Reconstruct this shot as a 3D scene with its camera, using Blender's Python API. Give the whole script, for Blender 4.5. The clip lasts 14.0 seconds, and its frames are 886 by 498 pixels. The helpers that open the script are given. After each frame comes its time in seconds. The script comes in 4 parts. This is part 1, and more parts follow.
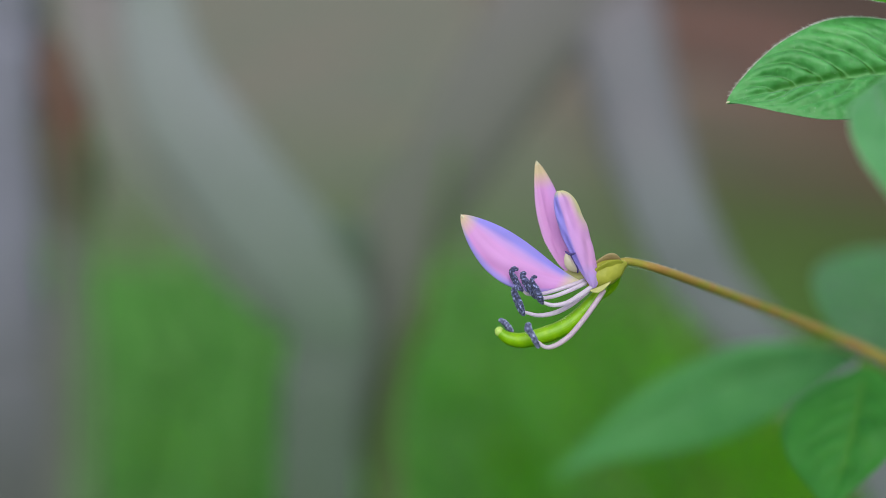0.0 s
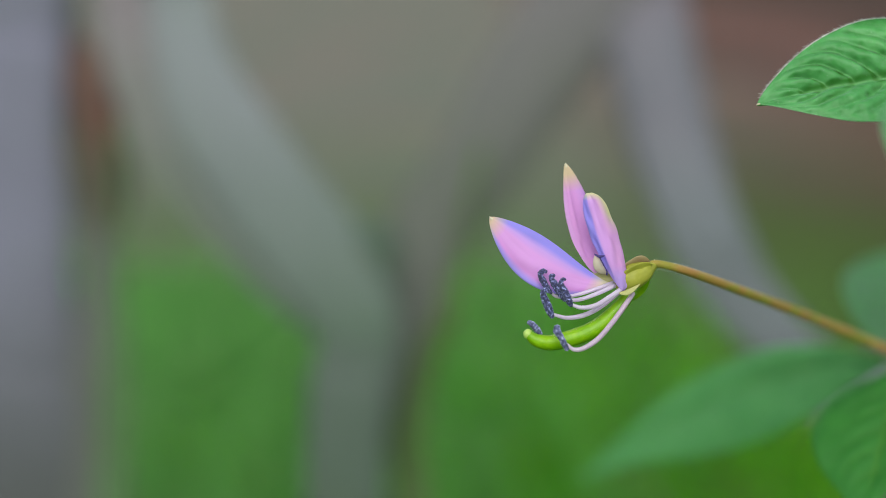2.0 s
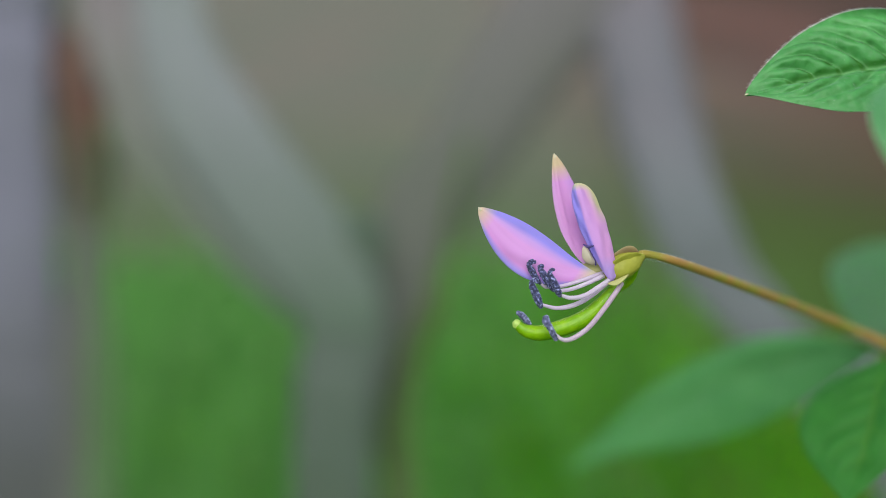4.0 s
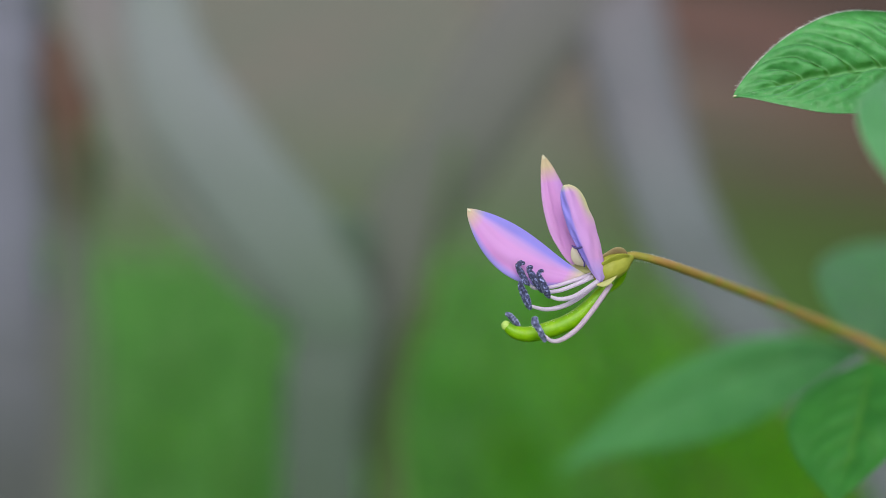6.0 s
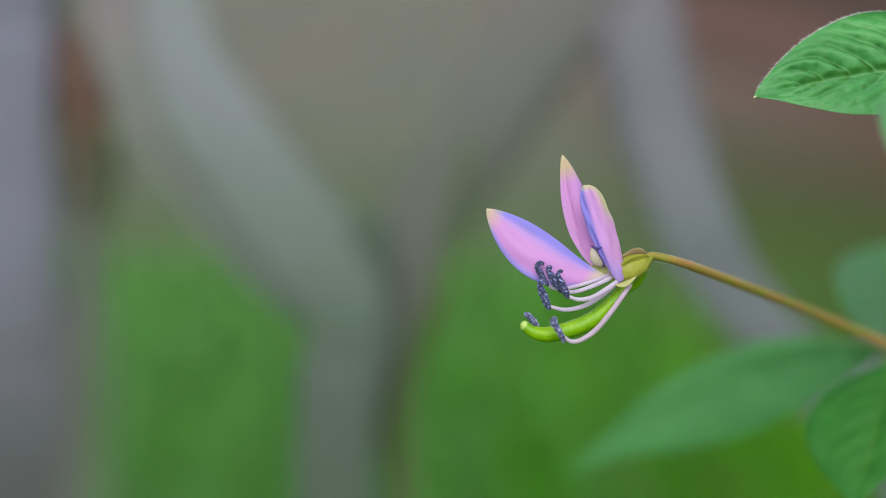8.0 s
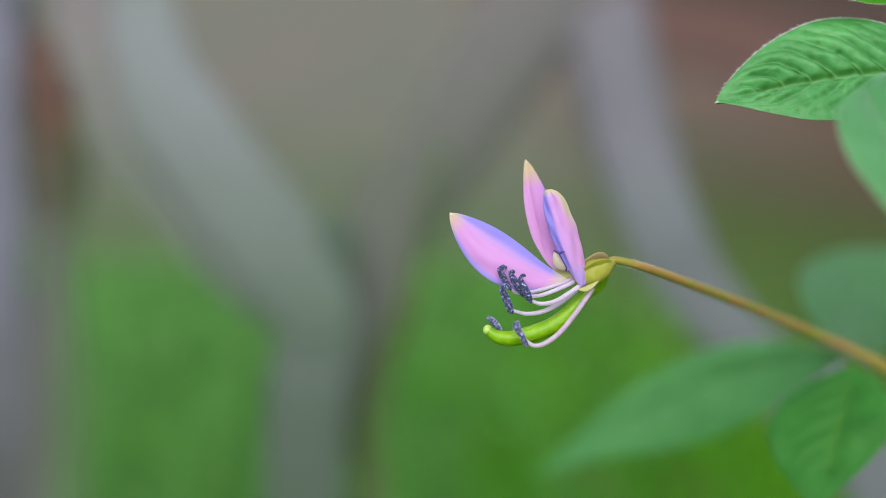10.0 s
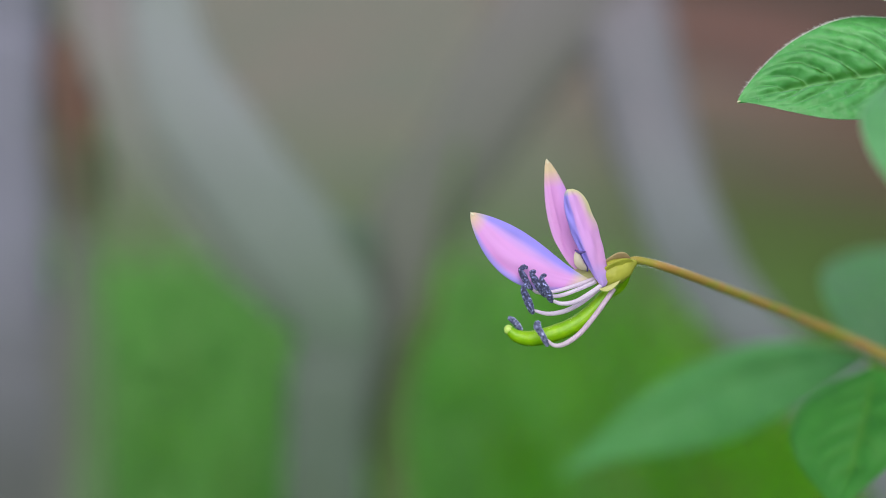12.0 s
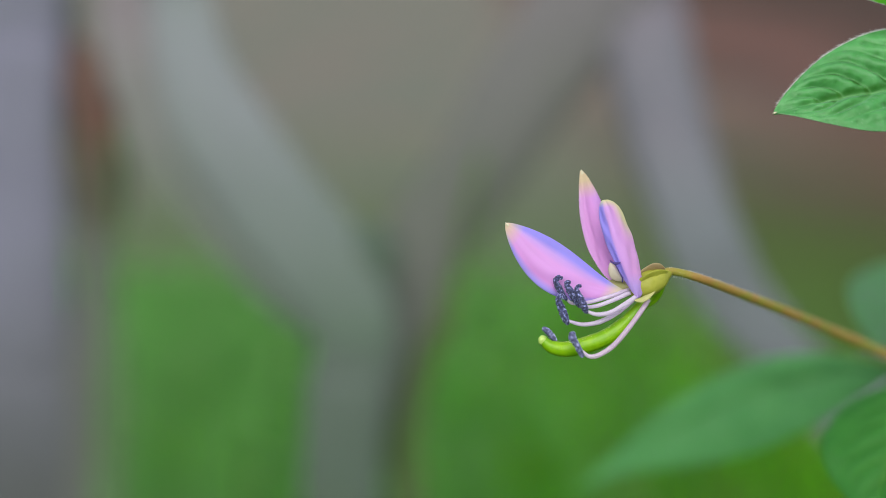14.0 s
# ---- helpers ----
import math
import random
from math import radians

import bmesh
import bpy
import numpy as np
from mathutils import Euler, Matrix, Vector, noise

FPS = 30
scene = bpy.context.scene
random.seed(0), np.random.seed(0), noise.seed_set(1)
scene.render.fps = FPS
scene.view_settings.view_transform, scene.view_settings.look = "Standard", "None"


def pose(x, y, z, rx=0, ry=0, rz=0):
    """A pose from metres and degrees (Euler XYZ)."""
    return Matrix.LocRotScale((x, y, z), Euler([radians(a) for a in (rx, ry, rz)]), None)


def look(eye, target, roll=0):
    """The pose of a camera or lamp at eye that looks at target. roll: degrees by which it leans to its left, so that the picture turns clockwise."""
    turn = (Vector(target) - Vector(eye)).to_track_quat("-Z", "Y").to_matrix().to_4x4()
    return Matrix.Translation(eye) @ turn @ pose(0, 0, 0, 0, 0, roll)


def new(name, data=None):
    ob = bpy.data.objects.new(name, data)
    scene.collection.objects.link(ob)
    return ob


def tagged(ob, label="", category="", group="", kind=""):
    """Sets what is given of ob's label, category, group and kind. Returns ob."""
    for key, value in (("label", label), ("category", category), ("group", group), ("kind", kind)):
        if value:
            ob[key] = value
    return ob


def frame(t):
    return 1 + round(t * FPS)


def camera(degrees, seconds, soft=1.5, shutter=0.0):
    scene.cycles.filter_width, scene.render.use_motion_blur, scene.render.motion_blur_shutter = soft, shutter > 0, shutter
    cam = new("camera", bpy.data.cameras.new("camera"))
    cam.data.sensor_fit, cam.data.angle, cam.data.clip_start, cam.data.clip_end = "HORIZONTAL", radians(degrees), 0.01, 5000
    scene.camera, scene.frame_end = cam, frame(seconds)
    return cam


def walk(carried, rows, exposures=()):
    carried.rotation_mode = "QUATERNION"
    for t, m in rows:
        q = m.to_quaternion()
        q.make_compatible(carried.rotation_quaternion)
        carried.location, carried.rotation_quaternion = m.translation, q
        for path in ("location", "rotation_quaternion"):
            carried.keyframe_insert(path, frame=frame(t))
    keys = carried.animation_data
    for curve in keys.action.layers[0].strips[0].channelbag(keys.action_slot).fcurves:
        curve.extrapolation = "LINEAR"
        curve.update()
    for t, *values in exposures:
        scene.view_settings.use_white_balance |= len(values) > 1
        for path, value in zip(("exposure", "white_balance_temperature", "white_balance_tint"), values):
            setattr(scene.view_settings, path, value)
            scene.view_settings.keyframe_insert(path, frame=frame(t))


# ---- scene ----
# ---- camera ----
LENS = 40.0
cam = camera(LENS, 14.0, soft=0.45)
cam.data.dof.use_dof = True
cam.data.dof.focus_distance = 0.0955
cam.data.dof.aperture_fstop = 10.0

# seconds, eye in metres, turn in degrees: a hand-held camera that sways a little
ROWS = [
    (0, -0.00025, 0.00000, 0.40000, 76.069, 0.179, 0.423),
    (0.1, -0.00014, 0.00000, 0.40000, 75.942, 0.170, 0.730),
    (0.2, -0.00003, 0.00000, 0.40000, 76.372, 0.161, 0.581),
    (0.3, 0.00009, 0.00000, 0.40000, 76.345, 0.151, 0.459),
    (0.4, 0.00020, 0.00000, 0.40000, 76.398, 0.142, 0.173),
    (0.5, 0.00031, 0.00000, 0.40000, 76.377, 0.133, 0.205),
    (0.6, 0.00035, 0.00000, 0.40000, 76.317, 0.112, 0.270),
    (0.7, 0.00038, 0.00000, 0.40000, 76.210, 0.090, 0.544),
    (0.8, 0.00042, 0.00000, 0.40000, 76.156, 0.069, 0.626),
    (0.9, 0.00045, 0.00000, 0.40000, 76.424, 0.047, 0.351),
    (1, 0.00049, 0.00000, 0.40000, 76.847, 0.026, -0.140),
    (1.1, 0.00036, 0.00000, 0.40000, 76.800, 0.076, 0.009),
    (1.2, 0.00022, 0.00000, 0.40000, 76.828, 0.126, 0.438),
    (1.3, 0.00009, 0.00000, 0.40000, 76.587, 0.176, 0.647),
    (1.4, -0.00005, 0.00000, 0.40000, 76.534, 0.226, 0.966),
    (1.5, -0.00018, 0.00000, 0.40000, 76.361, 0.276, 1.092),
    (1.6, -0.00024, 0.00000, 0.40000, 76.535, 0.291, 0.997),
    (1.7, -0.00030, 0.00000, 0.40000, 76.482, 0.307, 1.175),
    (1.8, -0.00037, 0.00000, 0.40000, 76.482, 0.322, 1.491),
    (1.9, -0.00043, 0.00000, 0.40000, 76.348, 0.338, 1.724),
    (2, -0.00049, 0.00000, 0.40000, 76.172, 0.353, 1.624),
    (2.1, -0.00052, 0.00000, 0.40000, 76.188, 0.365, 1.801),
    (2.2, -0.00054, 0.00000, 0.40000, 76.457, 0.377, 1.590),
    (2.3, -0.00057, 0.00000, 0.40000, 76.350, 0.390, 1.516),
    (2.4, -0.00059, 0.00000, 0.40000, 76.297, 0.402, 1.388),
    (2.5, -0.00062, 0.00000, 0.40000, 76.329, 0.414, 1.345),
    (2.6, -0.00063, 0.00000, 0.40000, 76.163, 0.404, 1.336),
    (2.7, -0.00064, 0.00000, 0.40000, 76.001, 0.394, 1.496),
    (2.8, -0.00066, 0.00000, 0.40000, 75.974, 0.385, 1.573),
    (2.9, -0.00067, 0.00000, 0.40000, 76.135, 0.375, 1.458),
    (3, -0.00068, 0.00000, 0.40000, 76.297, 0.365, 1.108),
    (3.1, -0.00068, 0.00000, 0.40000, 76.322, 0.346, 0.853),
    (3.2, -0.00068, 0.00000, 0.40000, 76.157, 0.327, 0.972),
    (5.3, -0.00074, 0.00000, 0.40000, 75.594, 0.229, 0.874),
    (5.4, -0.00071, 0.00000, 0.40000, 75.863, 0.221, 0.559),
    (5.5, -0.00068, 0.00000, 0.40000, 75.783, 0.214, 0.757),
    (5.6, -0.00068, 0.00000, 0.40000, 75.809, 0.211, 0.744),
    (5.7, -0.00068, 0.00000, 0.40000, 75.675, 0.209, 0.580),
    (5.8, -0.00068, 0.00000, 0.40000, 75.702, 0.206, 0.608),
    (5.9, -0.00068, 0.00000, 0.40000, 75.594, 0.204, 0.636),
    (6, -0.00068, 0.00000, 0.40000, 75.786, 0.201, 0.472),
    (6.1, -0.00072, 0.00000, 0.40000, 75.890, 0.199, -0.044),
    (6.2, -0.00075, 0.00000, 0.40000, 75.970, 0.197, -0.176),
    (6.3, -0.00079, 0.00000, 0.40000, 75.863, 0.195, 0.077),
    (6.4, -0.00082, 0.00000, 0.40000, 75.863, 0.193, 0.495),
    (6.5, -0.00086, 0.00000, 0.40000, 75.712, 0.191, 0.612),
    (6.6, -0.00087, 0.00000, 0.40000, 75.917, 0.211, 0.489),
    (6.7, -0.00088, 0.00000, 0.40000, 76.052, 0.231, 0.313),
    (6.8, -0.00090, 0.00000, 0.40000, 76.079, 0.252, 0.301),
    (6.9, -0.00091, 0.00000, 0.40000, 75.972, 0.272, 0.509),
    (7, -0.00092, 0.00000, 0.40000, 75.994, 0.292, 0.679),
    (7.1, -0.00099, 0.00000, 0.40000, 75.838, 0.303, 0.891),
    (7.2, -0.00106, 0.00000, 0.40000, 75.768, 0.314, 1.151),
    (9.3, -0.00137, 0.00000, 0.40000, 75.942, -0.265, 0.763),
    (9.4, -0.00137, 0.00000, 0.40000, 75.958, -0.152, 0.812),
    (9.5, -0.00137, 0.00000, 0.40000, 75.764, -0.039, 0.896),
    (9.6, -0.00119, 0.00000, 0.40000, 75.746, -0.090, 0.879),
    (9.7, -0.00102, 0.00000, 0.40000, 75.749, -0.141, 0.312),
    (9.8, -0.00084, 0.00000, 0.40000, 75.696, -0.193, 0.184),
    (9.9, -0.00067, 0.00000, 0.40000, 75.885, -0.244, -0.109),
    (10, -0.00049, 0.00000, 0.40000, 75.977, -0.295, -0.151),
    (10.1, -0.00047, 0.00000, 0.40000, 75.913, -0.281, -0.308),
    (10.2, -0.00044, 0.00000, 0.40000, 75.996, -0.268, -0.654),
    (10.3, -0.00042, 0.00000, 0.40000, 75.995, -0.254, -0.504),
    (10.4, -0.00039, 0.00000, 0.40000, 76.021, -0.241, -0.245),
    (10.5, -0.00037, 0.00000, 0.40000, 76.136, -0.227, 0.302),
    (10.6, -0.00035, 0.00000, 0.40000, 76.177, -0.207, 0.629),
    (10.7, -0.00032, 0.00000, 0.40000, 76.447, -0.187, 0.475),
    (10.8, -0.00030, 0.00000, 0.40000, 76.045, -0.168, 0.320),
    (10.9, -0.00027, 0.00000, 0.40000, 76.287, -0.148, 0.331),
    (11, -0.00025, 0.00000, 0.40000, 76.308, -0.128, 0.319),
    (11.1, -0.00020, 0.00000, 0.40000, 76.367, -0.102, 0.559),
    (11.2, -0.00015, 0.00000, 0.40000, 76.209, -0.077, -0.049),
    (11.3, -0.00010, 0.00000, 0.40000, 76.129, -0.051, -0.188),
    (11.4, -0.00005, 0.00000, 0.40000, 76.102, -0.026, -0.163),
    (11.5, 0.00000, 0.00000, 0.40000, 76.000, -0.000, 0.000),
    (11.6, -0.00011, 0.00000, 0.40000, 75.967, -0.017, 0.100),
    (11.7, -0.00022, 0.00000, 0.40000, 75.887, -0.034, 0.146),
    (11.8, -0.00033, 0.00000, 0.40000, 75.859, -0.051, 0.302),
    (11.9, -0.00044, 0.00000, 0.40000, 75.966, -0.068, 0.376),
    (12, -0.00055, 0.00000, 0.40000, 75.963, -0.085, 0.771),
    (12.1, -0.00065, 0.00000, 0.40000, 76.124, -0.105, 0.694),
    (12.2, -0.00075, 0.00000, 0.40000, 76.203, -0.126, 0.800),
    (12.3, -0.00086, 0.00000, 0.40000, 76.121, -0.146, 0.797),
    (12.4, -0.00096, 0.00000, 0.40000, 76.283, -0.167, 0.684),
    (12.5, -0.00106, 0.00000, 0.40000, 76.216, -0.187, 0.721),
    (12.6, -0.00116, 0.00000, 0.40000, 76.095, -0.182, 0.509),
    (12.7, -0.00126, 0.00000, 0.40000, 76.144, -0.176, 1.052),
    (12.8, -0.00135, 0.00000, 0.40000, 76.273, -0.171, 1.430),
    (12.9, -0.00145, 0.00000, 0.40000, 76.402, -0.165, 1.836),
    (13, -0.00155, 0.00000, 0.40000, 76.879, -0.160, 1.516),
    (13.1, -0.00175, 0.00000, 0.40000, 77.027, -0.134, 1.291),
    (13.2, -0.00195, 0.00000, 0.40000, 77.024, -0.108, 1.575),
    (13.3, -0.00214, 0.00000, 0.40000, 76.942, -0.081, 1.667),
    (13.4, -0.00234, 0.00000, 0.40000, 76.808, -0.055, 1.704),
    (13.5, -0.00254, 0.00000, 0.40000, 76.826, -0.029, 1.783),
    (13.6, -0.00253, 0.00000, 0.40000, 76.750, -0.073, 1.895),
    (13.7, -0.00252, 0.00000, 0.40000, 76.481, -0.117, 1.698),
    (13.8, -0.00250, 0.00000, 0.40000, 76.524, -0.161, 1.408),
    (13.9, -0.00249, 0.00000, 0.40000, 76.402, -0.205, 1.302),
    (14, -0.00248, 0.00000, 0.40000, 76.425, -0.249, 1.299),
]
walk(cam, [(t, pose(x, y, z, rx, ry, rz)) for t, x, y, z, rx, ry, rz in ROWS],
     exposures=[(0.0, 0.31, 6500, 5), (1.0, 0.31, 6500, 5), (3.2, 0.31, 6500, 6), (5.3, 0.31, 6500, 7), (9.5, 0.32, 6500, 8), (10.0, 0.48, 6500, 10), (12.0, 0.47, 6500, 10), (14.0, 0.41, 6500, 10)])

# ---- light: a bright overcast day ----
world = bpy.data.worlds.new("overcast_sky")
scene.world = world
world.use_nodes = True
wn = world.node_tree.nodes
sky = wn.new("ShaderNodeTexSky")
sky.sky_type, sky.sun_disc = "NISHITA", False
SUN_ELEVATION, SUN_TURN = 48.0, 188.0
sky.sun_elevation, sky.sun_rotation = radians(SUN_ELEVATION), radians(SUN_TURN)
sky.dust_density, sky.ozone_density = 2.5, 1.0
wn["Background"].inputs["Strength"].default_value = 0.15
cloud = wn.new("ShaderNodeHueSaturation")
cloud.inputs["Saturation"].default_value = 0.5
world.node_tree.links.new(sky.outputs["Color"], cloud.inputs["Color"])
world.node_tree.links.new(cloud.outputs["Color"], wn["Background"].inputs["Color"])

sun = new("sun", bpy.data.lights.new("sun", "SUN"))
sun.data.energy, sun.data.angle, sun.data.color = 1.1, radians(40), (1.0, 0.97, 0.93)
sun.matrix_world = look((-0.14, -0.99, 1.11), (0, 0, 0))

# ---- the stage: millimetres right, up and away, on a plan that leans 14 degrees down from a point 0.40 m over the ground ----
LEAN = pose(0, 0, 0.40, -14, 0, 0)


def at(u, v, d):
    return LEAN @ Vector((u / 1000, d / 1000, v / 1000))


def along(u, v, d):
    """A direction or size on the stage, millimetres."""
    return LEAN.to_3x3() @ Vector((u / 1000, d / 1000, v / 1000))


AWAY = along(0, 0, 1000)


# ---- materials ----
def material(name):
    m = bpy.data.materials.new(name)
    m.use_nodes = True
    nt = m.node_tree
    return m, nt, nt.nodes["Principled BSDF"], nt.nodes["Material Output"]


def ramp(nt, stops, source):
    r = nt.nodes.new("ShaderNodeValToRGB")
    e = r.color_ramp.elements
    while len(e) < len(stops):
        e.new(0.5)
    for el, (p, c) in zip(e, stops):
        el.position, el.color = p, (*c, 1)
    nt.links.new(source, r.inputs["Fac"])
    return r.outputs["Color"]


def noise_of(nt, scale, detail=4.0, coords=None, rough=0.55):
    n = nt.nodes.new("ShaderNodeTexNoise")
    n.inputs["Scale"].default_value, n.inputs["Detail"].default_value, n.inputs["Roughness"].default_value = scale, detail, rough
    if coords is None:
        coords = nt.nodes.new("ShaderNodeTexCoord").outputs["Object"]
    nt.links.new(coords, n.inputs["Vector"])
    return n.outputs["Fac"]


def mixed(nt, a, b, fac, blend="MIX"):
    m = nt.nodes.new("ShaderNodeMix")
    m.data_type, m.blend_type = "RGBA", blend
    for socket, value in ((m.inputs[6], a), (m.inputs[7], b), (m.inputs[0], fac)):
        if isinstance(value, (tuple, list)):
            socket.default_value = (*value, 1)
        elif isinstance(value, (int, float)):
            socket.default_value = value
        else:
            nt.links.new(value, socket)
    return m.outputs[2]


def bumped(nt, bsdf, height, strength, distance):
    b = nt.nodes.new("ShaderNodeBump")
    b.inputs["Strength"].default_value, b.inputs["Distance"].default_value = strength, distance
    nt.links.new(height, b.inputs["Height"])
    nt.links.new(b.outputs["Normal"], bsdf.inputs["Normal"])
    return b


def uv_parts(nt):
    """The coordinates of a blade: along it, and across it from -1 to 1."""
    uv = nt.nodes.new("ShaderNodeUVMap")
    sep = nt.nodes.new("ShaderNodeSeparateXYZ")
    nt.links.new(uv.outputs["UV"], sep.inputs[0])
    return sep.outputs["X"], sep.outputs["Y"], uv.outputs["UV"]


def thin(nt, bsdf, out, color, share):
    """Light that passes through a thin leaf or petal."""
    tr = nt.nodes.new("ShaderNodeBsdfTranslucent")
    mix = nt.nodes.new("ShaderNodeMixShader")
    mix.inputs[0].default_value = share
    if isinstance(color, tuple):
        tr.inputs["Color"].default_value = (*color, 1)
    else:
        nt.links.new(color, tr.inputs["Color"])
    nt.links.new(bsdf.outputs[0], mix.inputs[1])
    nt.links.new(tr.outputs[0], mix.inputs[2])
    nt.links.new(mix.outputs[0], out.inputs["Surface"])


def leaf_material(name, dark, light, glow, sheen=0.4, share=0.3, midrib=None, furrow_shade=0.7, net=0.0):
    m, nt, b, out = material(name)
    s, v, uv = uv_parts(nt)
    n1 = noise_of(nt, 260)
    n2 = noise_of(nt, 2600, 3)
    col = ramp(nt, [(0.32, dark), (0.7, light)], n1)
    col = mixed(nt, col, light, n2, "SOFT_LIGHT")
    # shade in the creases beside the veins, painted as a darker green
    rib_shade = nt.nodes.new("ShaderNodeAttribute")
    rib_shade.attribute_name = "vein"
    rib_shade_mix = nt.nodes.new("ShaderNodeMath")
    rib_shade_mix.operation = "MULTIPLY"
    rib_shade_mix.inputs[1].default_value = furrow_shade
    rib_shade_mix.use_clamp = True
    nt.links.new(rib_shade.outputs["Fac"], rib_shade_mix.inputs[0])
    col = mixed(nt, col, (dark[0] * 0.36, dark[1] * 0.55, dark[2] * 0.12), rib_shade_mix.outputs[0])
    nerve = nt.nodes.new("ShaderNodeAttribute")
    nerve.attribute_name = "nerve"
    pale = nt.nodes.new("ShaderNodeMath")
    pale.operation = "MULTIPLY"
    pale.inputs[1].default_value = 0.32
    nt.links.new(nerve.outputs["Fac"], pale.inputs[0])
    col = mixed(nt, col, midrib or (light[0] * 1.5, light[1] * 1.15, light[2] * 1.2), pale.outputs[0])
    if net:
        cells = nt.nodes.new("ShaderNodeTexVoronoi")
        cells.feature = "SMOOTH_F1"
        cells.inputs["Scale"].default_value = 1500
        nt.links.new(nt.nodes.new("ShaderNodeTexCoord").outputs["Object"], cells.inputs["Vector"])
        mesh_tone = ramp(nt, [(0.15, (0.36, 0.40, 0.30)), (0.55, (0.72, 0.70, 0.72))], cells.outputs["Distance"])
        col = mixed(nt, col, mesh_tone, 0.34, "OVERLAY")
        col = mixed(nt, col, ramp(nt, [(0.40, (0.38, 0.42, 0.34)), (0.62, (0.64, 0.60, 0.64))], noise_of(nt, 900, 4)), 0.35, "SOFT_LIGHT")
    nt.links.new(col, b.inputs["Base Color"])
    b.inputs["Roughness"].default_value = 0.42
    b.inputs["Specular IOR Level"].default_value = 0.45
    down = nt.nodes.new("ShaderNodeMath")
    down.operation = "MULTIPLY_ADD"
    nt.links.new(rib_shade_mix.outputs[0], down.inputs[0])
    down.inputs[1].default_value, down.inputs[2].default_value = -sheen, sheen
    nt.links.new(down.outputs[0], b.inputs["Sheen Weight"])
    b.inputs["Sheen Roughness"].default_value = 0.45
    b.inputs["Sheen Tint"].default_value = (0.72, 0.92, 0.90, 1)
    grain = noise_of(nt, 3200, 5, rough=0.7)
    if net:
        grain = mixed(nt, grain, cells.outputs["Distance"], net)
    bumped(nt, b, grain, 0.6 if net else 0.45, 0.0004 if net else 0.0003)
    thin(nt, b, out, mixed(nt, glow, col, 0.5), share)
    return m


def petal_material(name, across, base=(0.80, 0.76, 0.50), tip=(0.78, 0.66, 0.42), tip_from=0.93, base_to=0.2, edge=None):
    m, nt, b, out = material(name)
    s, v, uv = uv_parts(nt)
    body = ramp(nt, across, v)
    veil = nt.nodes.new("ShaderNodeMapping")
    veil.inputs["Scale"].default_value = (2.0, 38.0, 1.0)
    nt.links.new(uv, veil.inputs["Vector"])
    veins = noise_of(nt, 1.0, 3, veil.outputs["Vector"])
    body = mixed(nt, body, ramp(nt, [(0.35, (0.40, 0.36, 0.42)), (0.65, (0.56, 0.54, 0.56))], veins), 0.09, "SOFT_LIGHT")
    ends = ramp(nt, [(0.0, (1, 1, 1)), (base_to * 0.45, (0.9, 0.9, 0.9)), (base_to, (0, 0, 0))], s)
    col = mixed(nt, body, base, ends)
    top = ramp(nt, [(tip_from - 0.05, (0, 0, 0)), (min(0.999, tip_from + 0.05), (1, 1, 1))], s)
    col = mixed(nt, col, tip, top)
    if edge:
        rim = mixed(nt, ramp(nt, [(0.66, (0, 0, 0)), (0.96, (1, 1, 1))], v), ramp(nt, [(0.50, (0, 0, 0)), (0.74, (1, 1, 1))], s), 1.0, "MULTIPLY")
        col = mixed(nt, col, edge, rim)
    nt.links.new(col, b.inputs["Base Color"])
    b.inputs["Roughness"].default_value = 0.55
    b.inputs["Specular IOR Level"].default_value = 0.3
    b.inputs["Sheen Weight"].default_value = 0.15
    bumped(nt, b, veins, 0.15, 0.0001)
    thin(nt, b, out, col, 0.35)
    return m


def plain_material(name, stops, scale, rough=0.5, bump=0.3, bump_scale=None, depth=0.0001, share=0.0, spec=0.4, sheen=0.0):
    m, nt, b, out = material(name)
    col = ramp(nt, stops, noise_of(nt, scale))
    nt.links.new(col, b.inputs["Base Color"])
    b.inputs["Roughness"].default_value = rough
    b.inputs["Specular IOR Level"].default_value = spec
    b.inputs["Sheen Weight"].default_value = sheen
    b.inputs["Sheen Tint"].default_value = (0.66, 0.72, 1.0, 1)
    bumped(nt, b, noise_of(nt, bump_scale or scale * 4), bump, depth)
    if share:
        thin(nt, b, out, col, share)
    return m


PINK, LILAC, VIOLET = (0.77, 0.37, 0.82), (0.81, 0.43, 0.86), (0.38, 0.33, 0.90)
petal_left = petal_material("petal_lilac", [(0.0, (0.40, 0.34, 0.90)), (0.06, (0.46, 0.36, 0.90)), (0.17, PINK), (0.36, LILAC), (0.58, LILAC), (0.73, (0.68, 0.42, 0.88)), (0.86, VIOLET), (1.0, VIOLET)], tip=(0.78, 0.62, 0.46))
petal_upper = petal_material("petal_pink", [(0.0, (0.78, 0.44, 0.82)), (0.3, (0.76, 0.38, 0.77)), (0.65, (0.76, 0.38, 0.79)), (1.0, (0.68, 0.38, 0.84))], base=(0.86, 0.80, 0.66), tip=(0.74, 0.60, 0.40), tip_from=0.89)
petal_front = petal_material("petal_two_tone", [(0.0, (0.46, 0.36, 0.90)), (0.10, (0.38, 0.33, 0.92)), (0.34, (0.40, 0.34, 0.93)), (0.44, (0.74, 0.42, 0.86)), (0.74, (0.78, 0.42, 0.80)), (1.0, (0.74, 0.42, 0.78))], base=(0.56, 0.39, 0.86), tip=(0.72, 0.72, 0.34), tip_from=0.95, base_to=0.22, edge=(0.76, 0.74, 0.42))
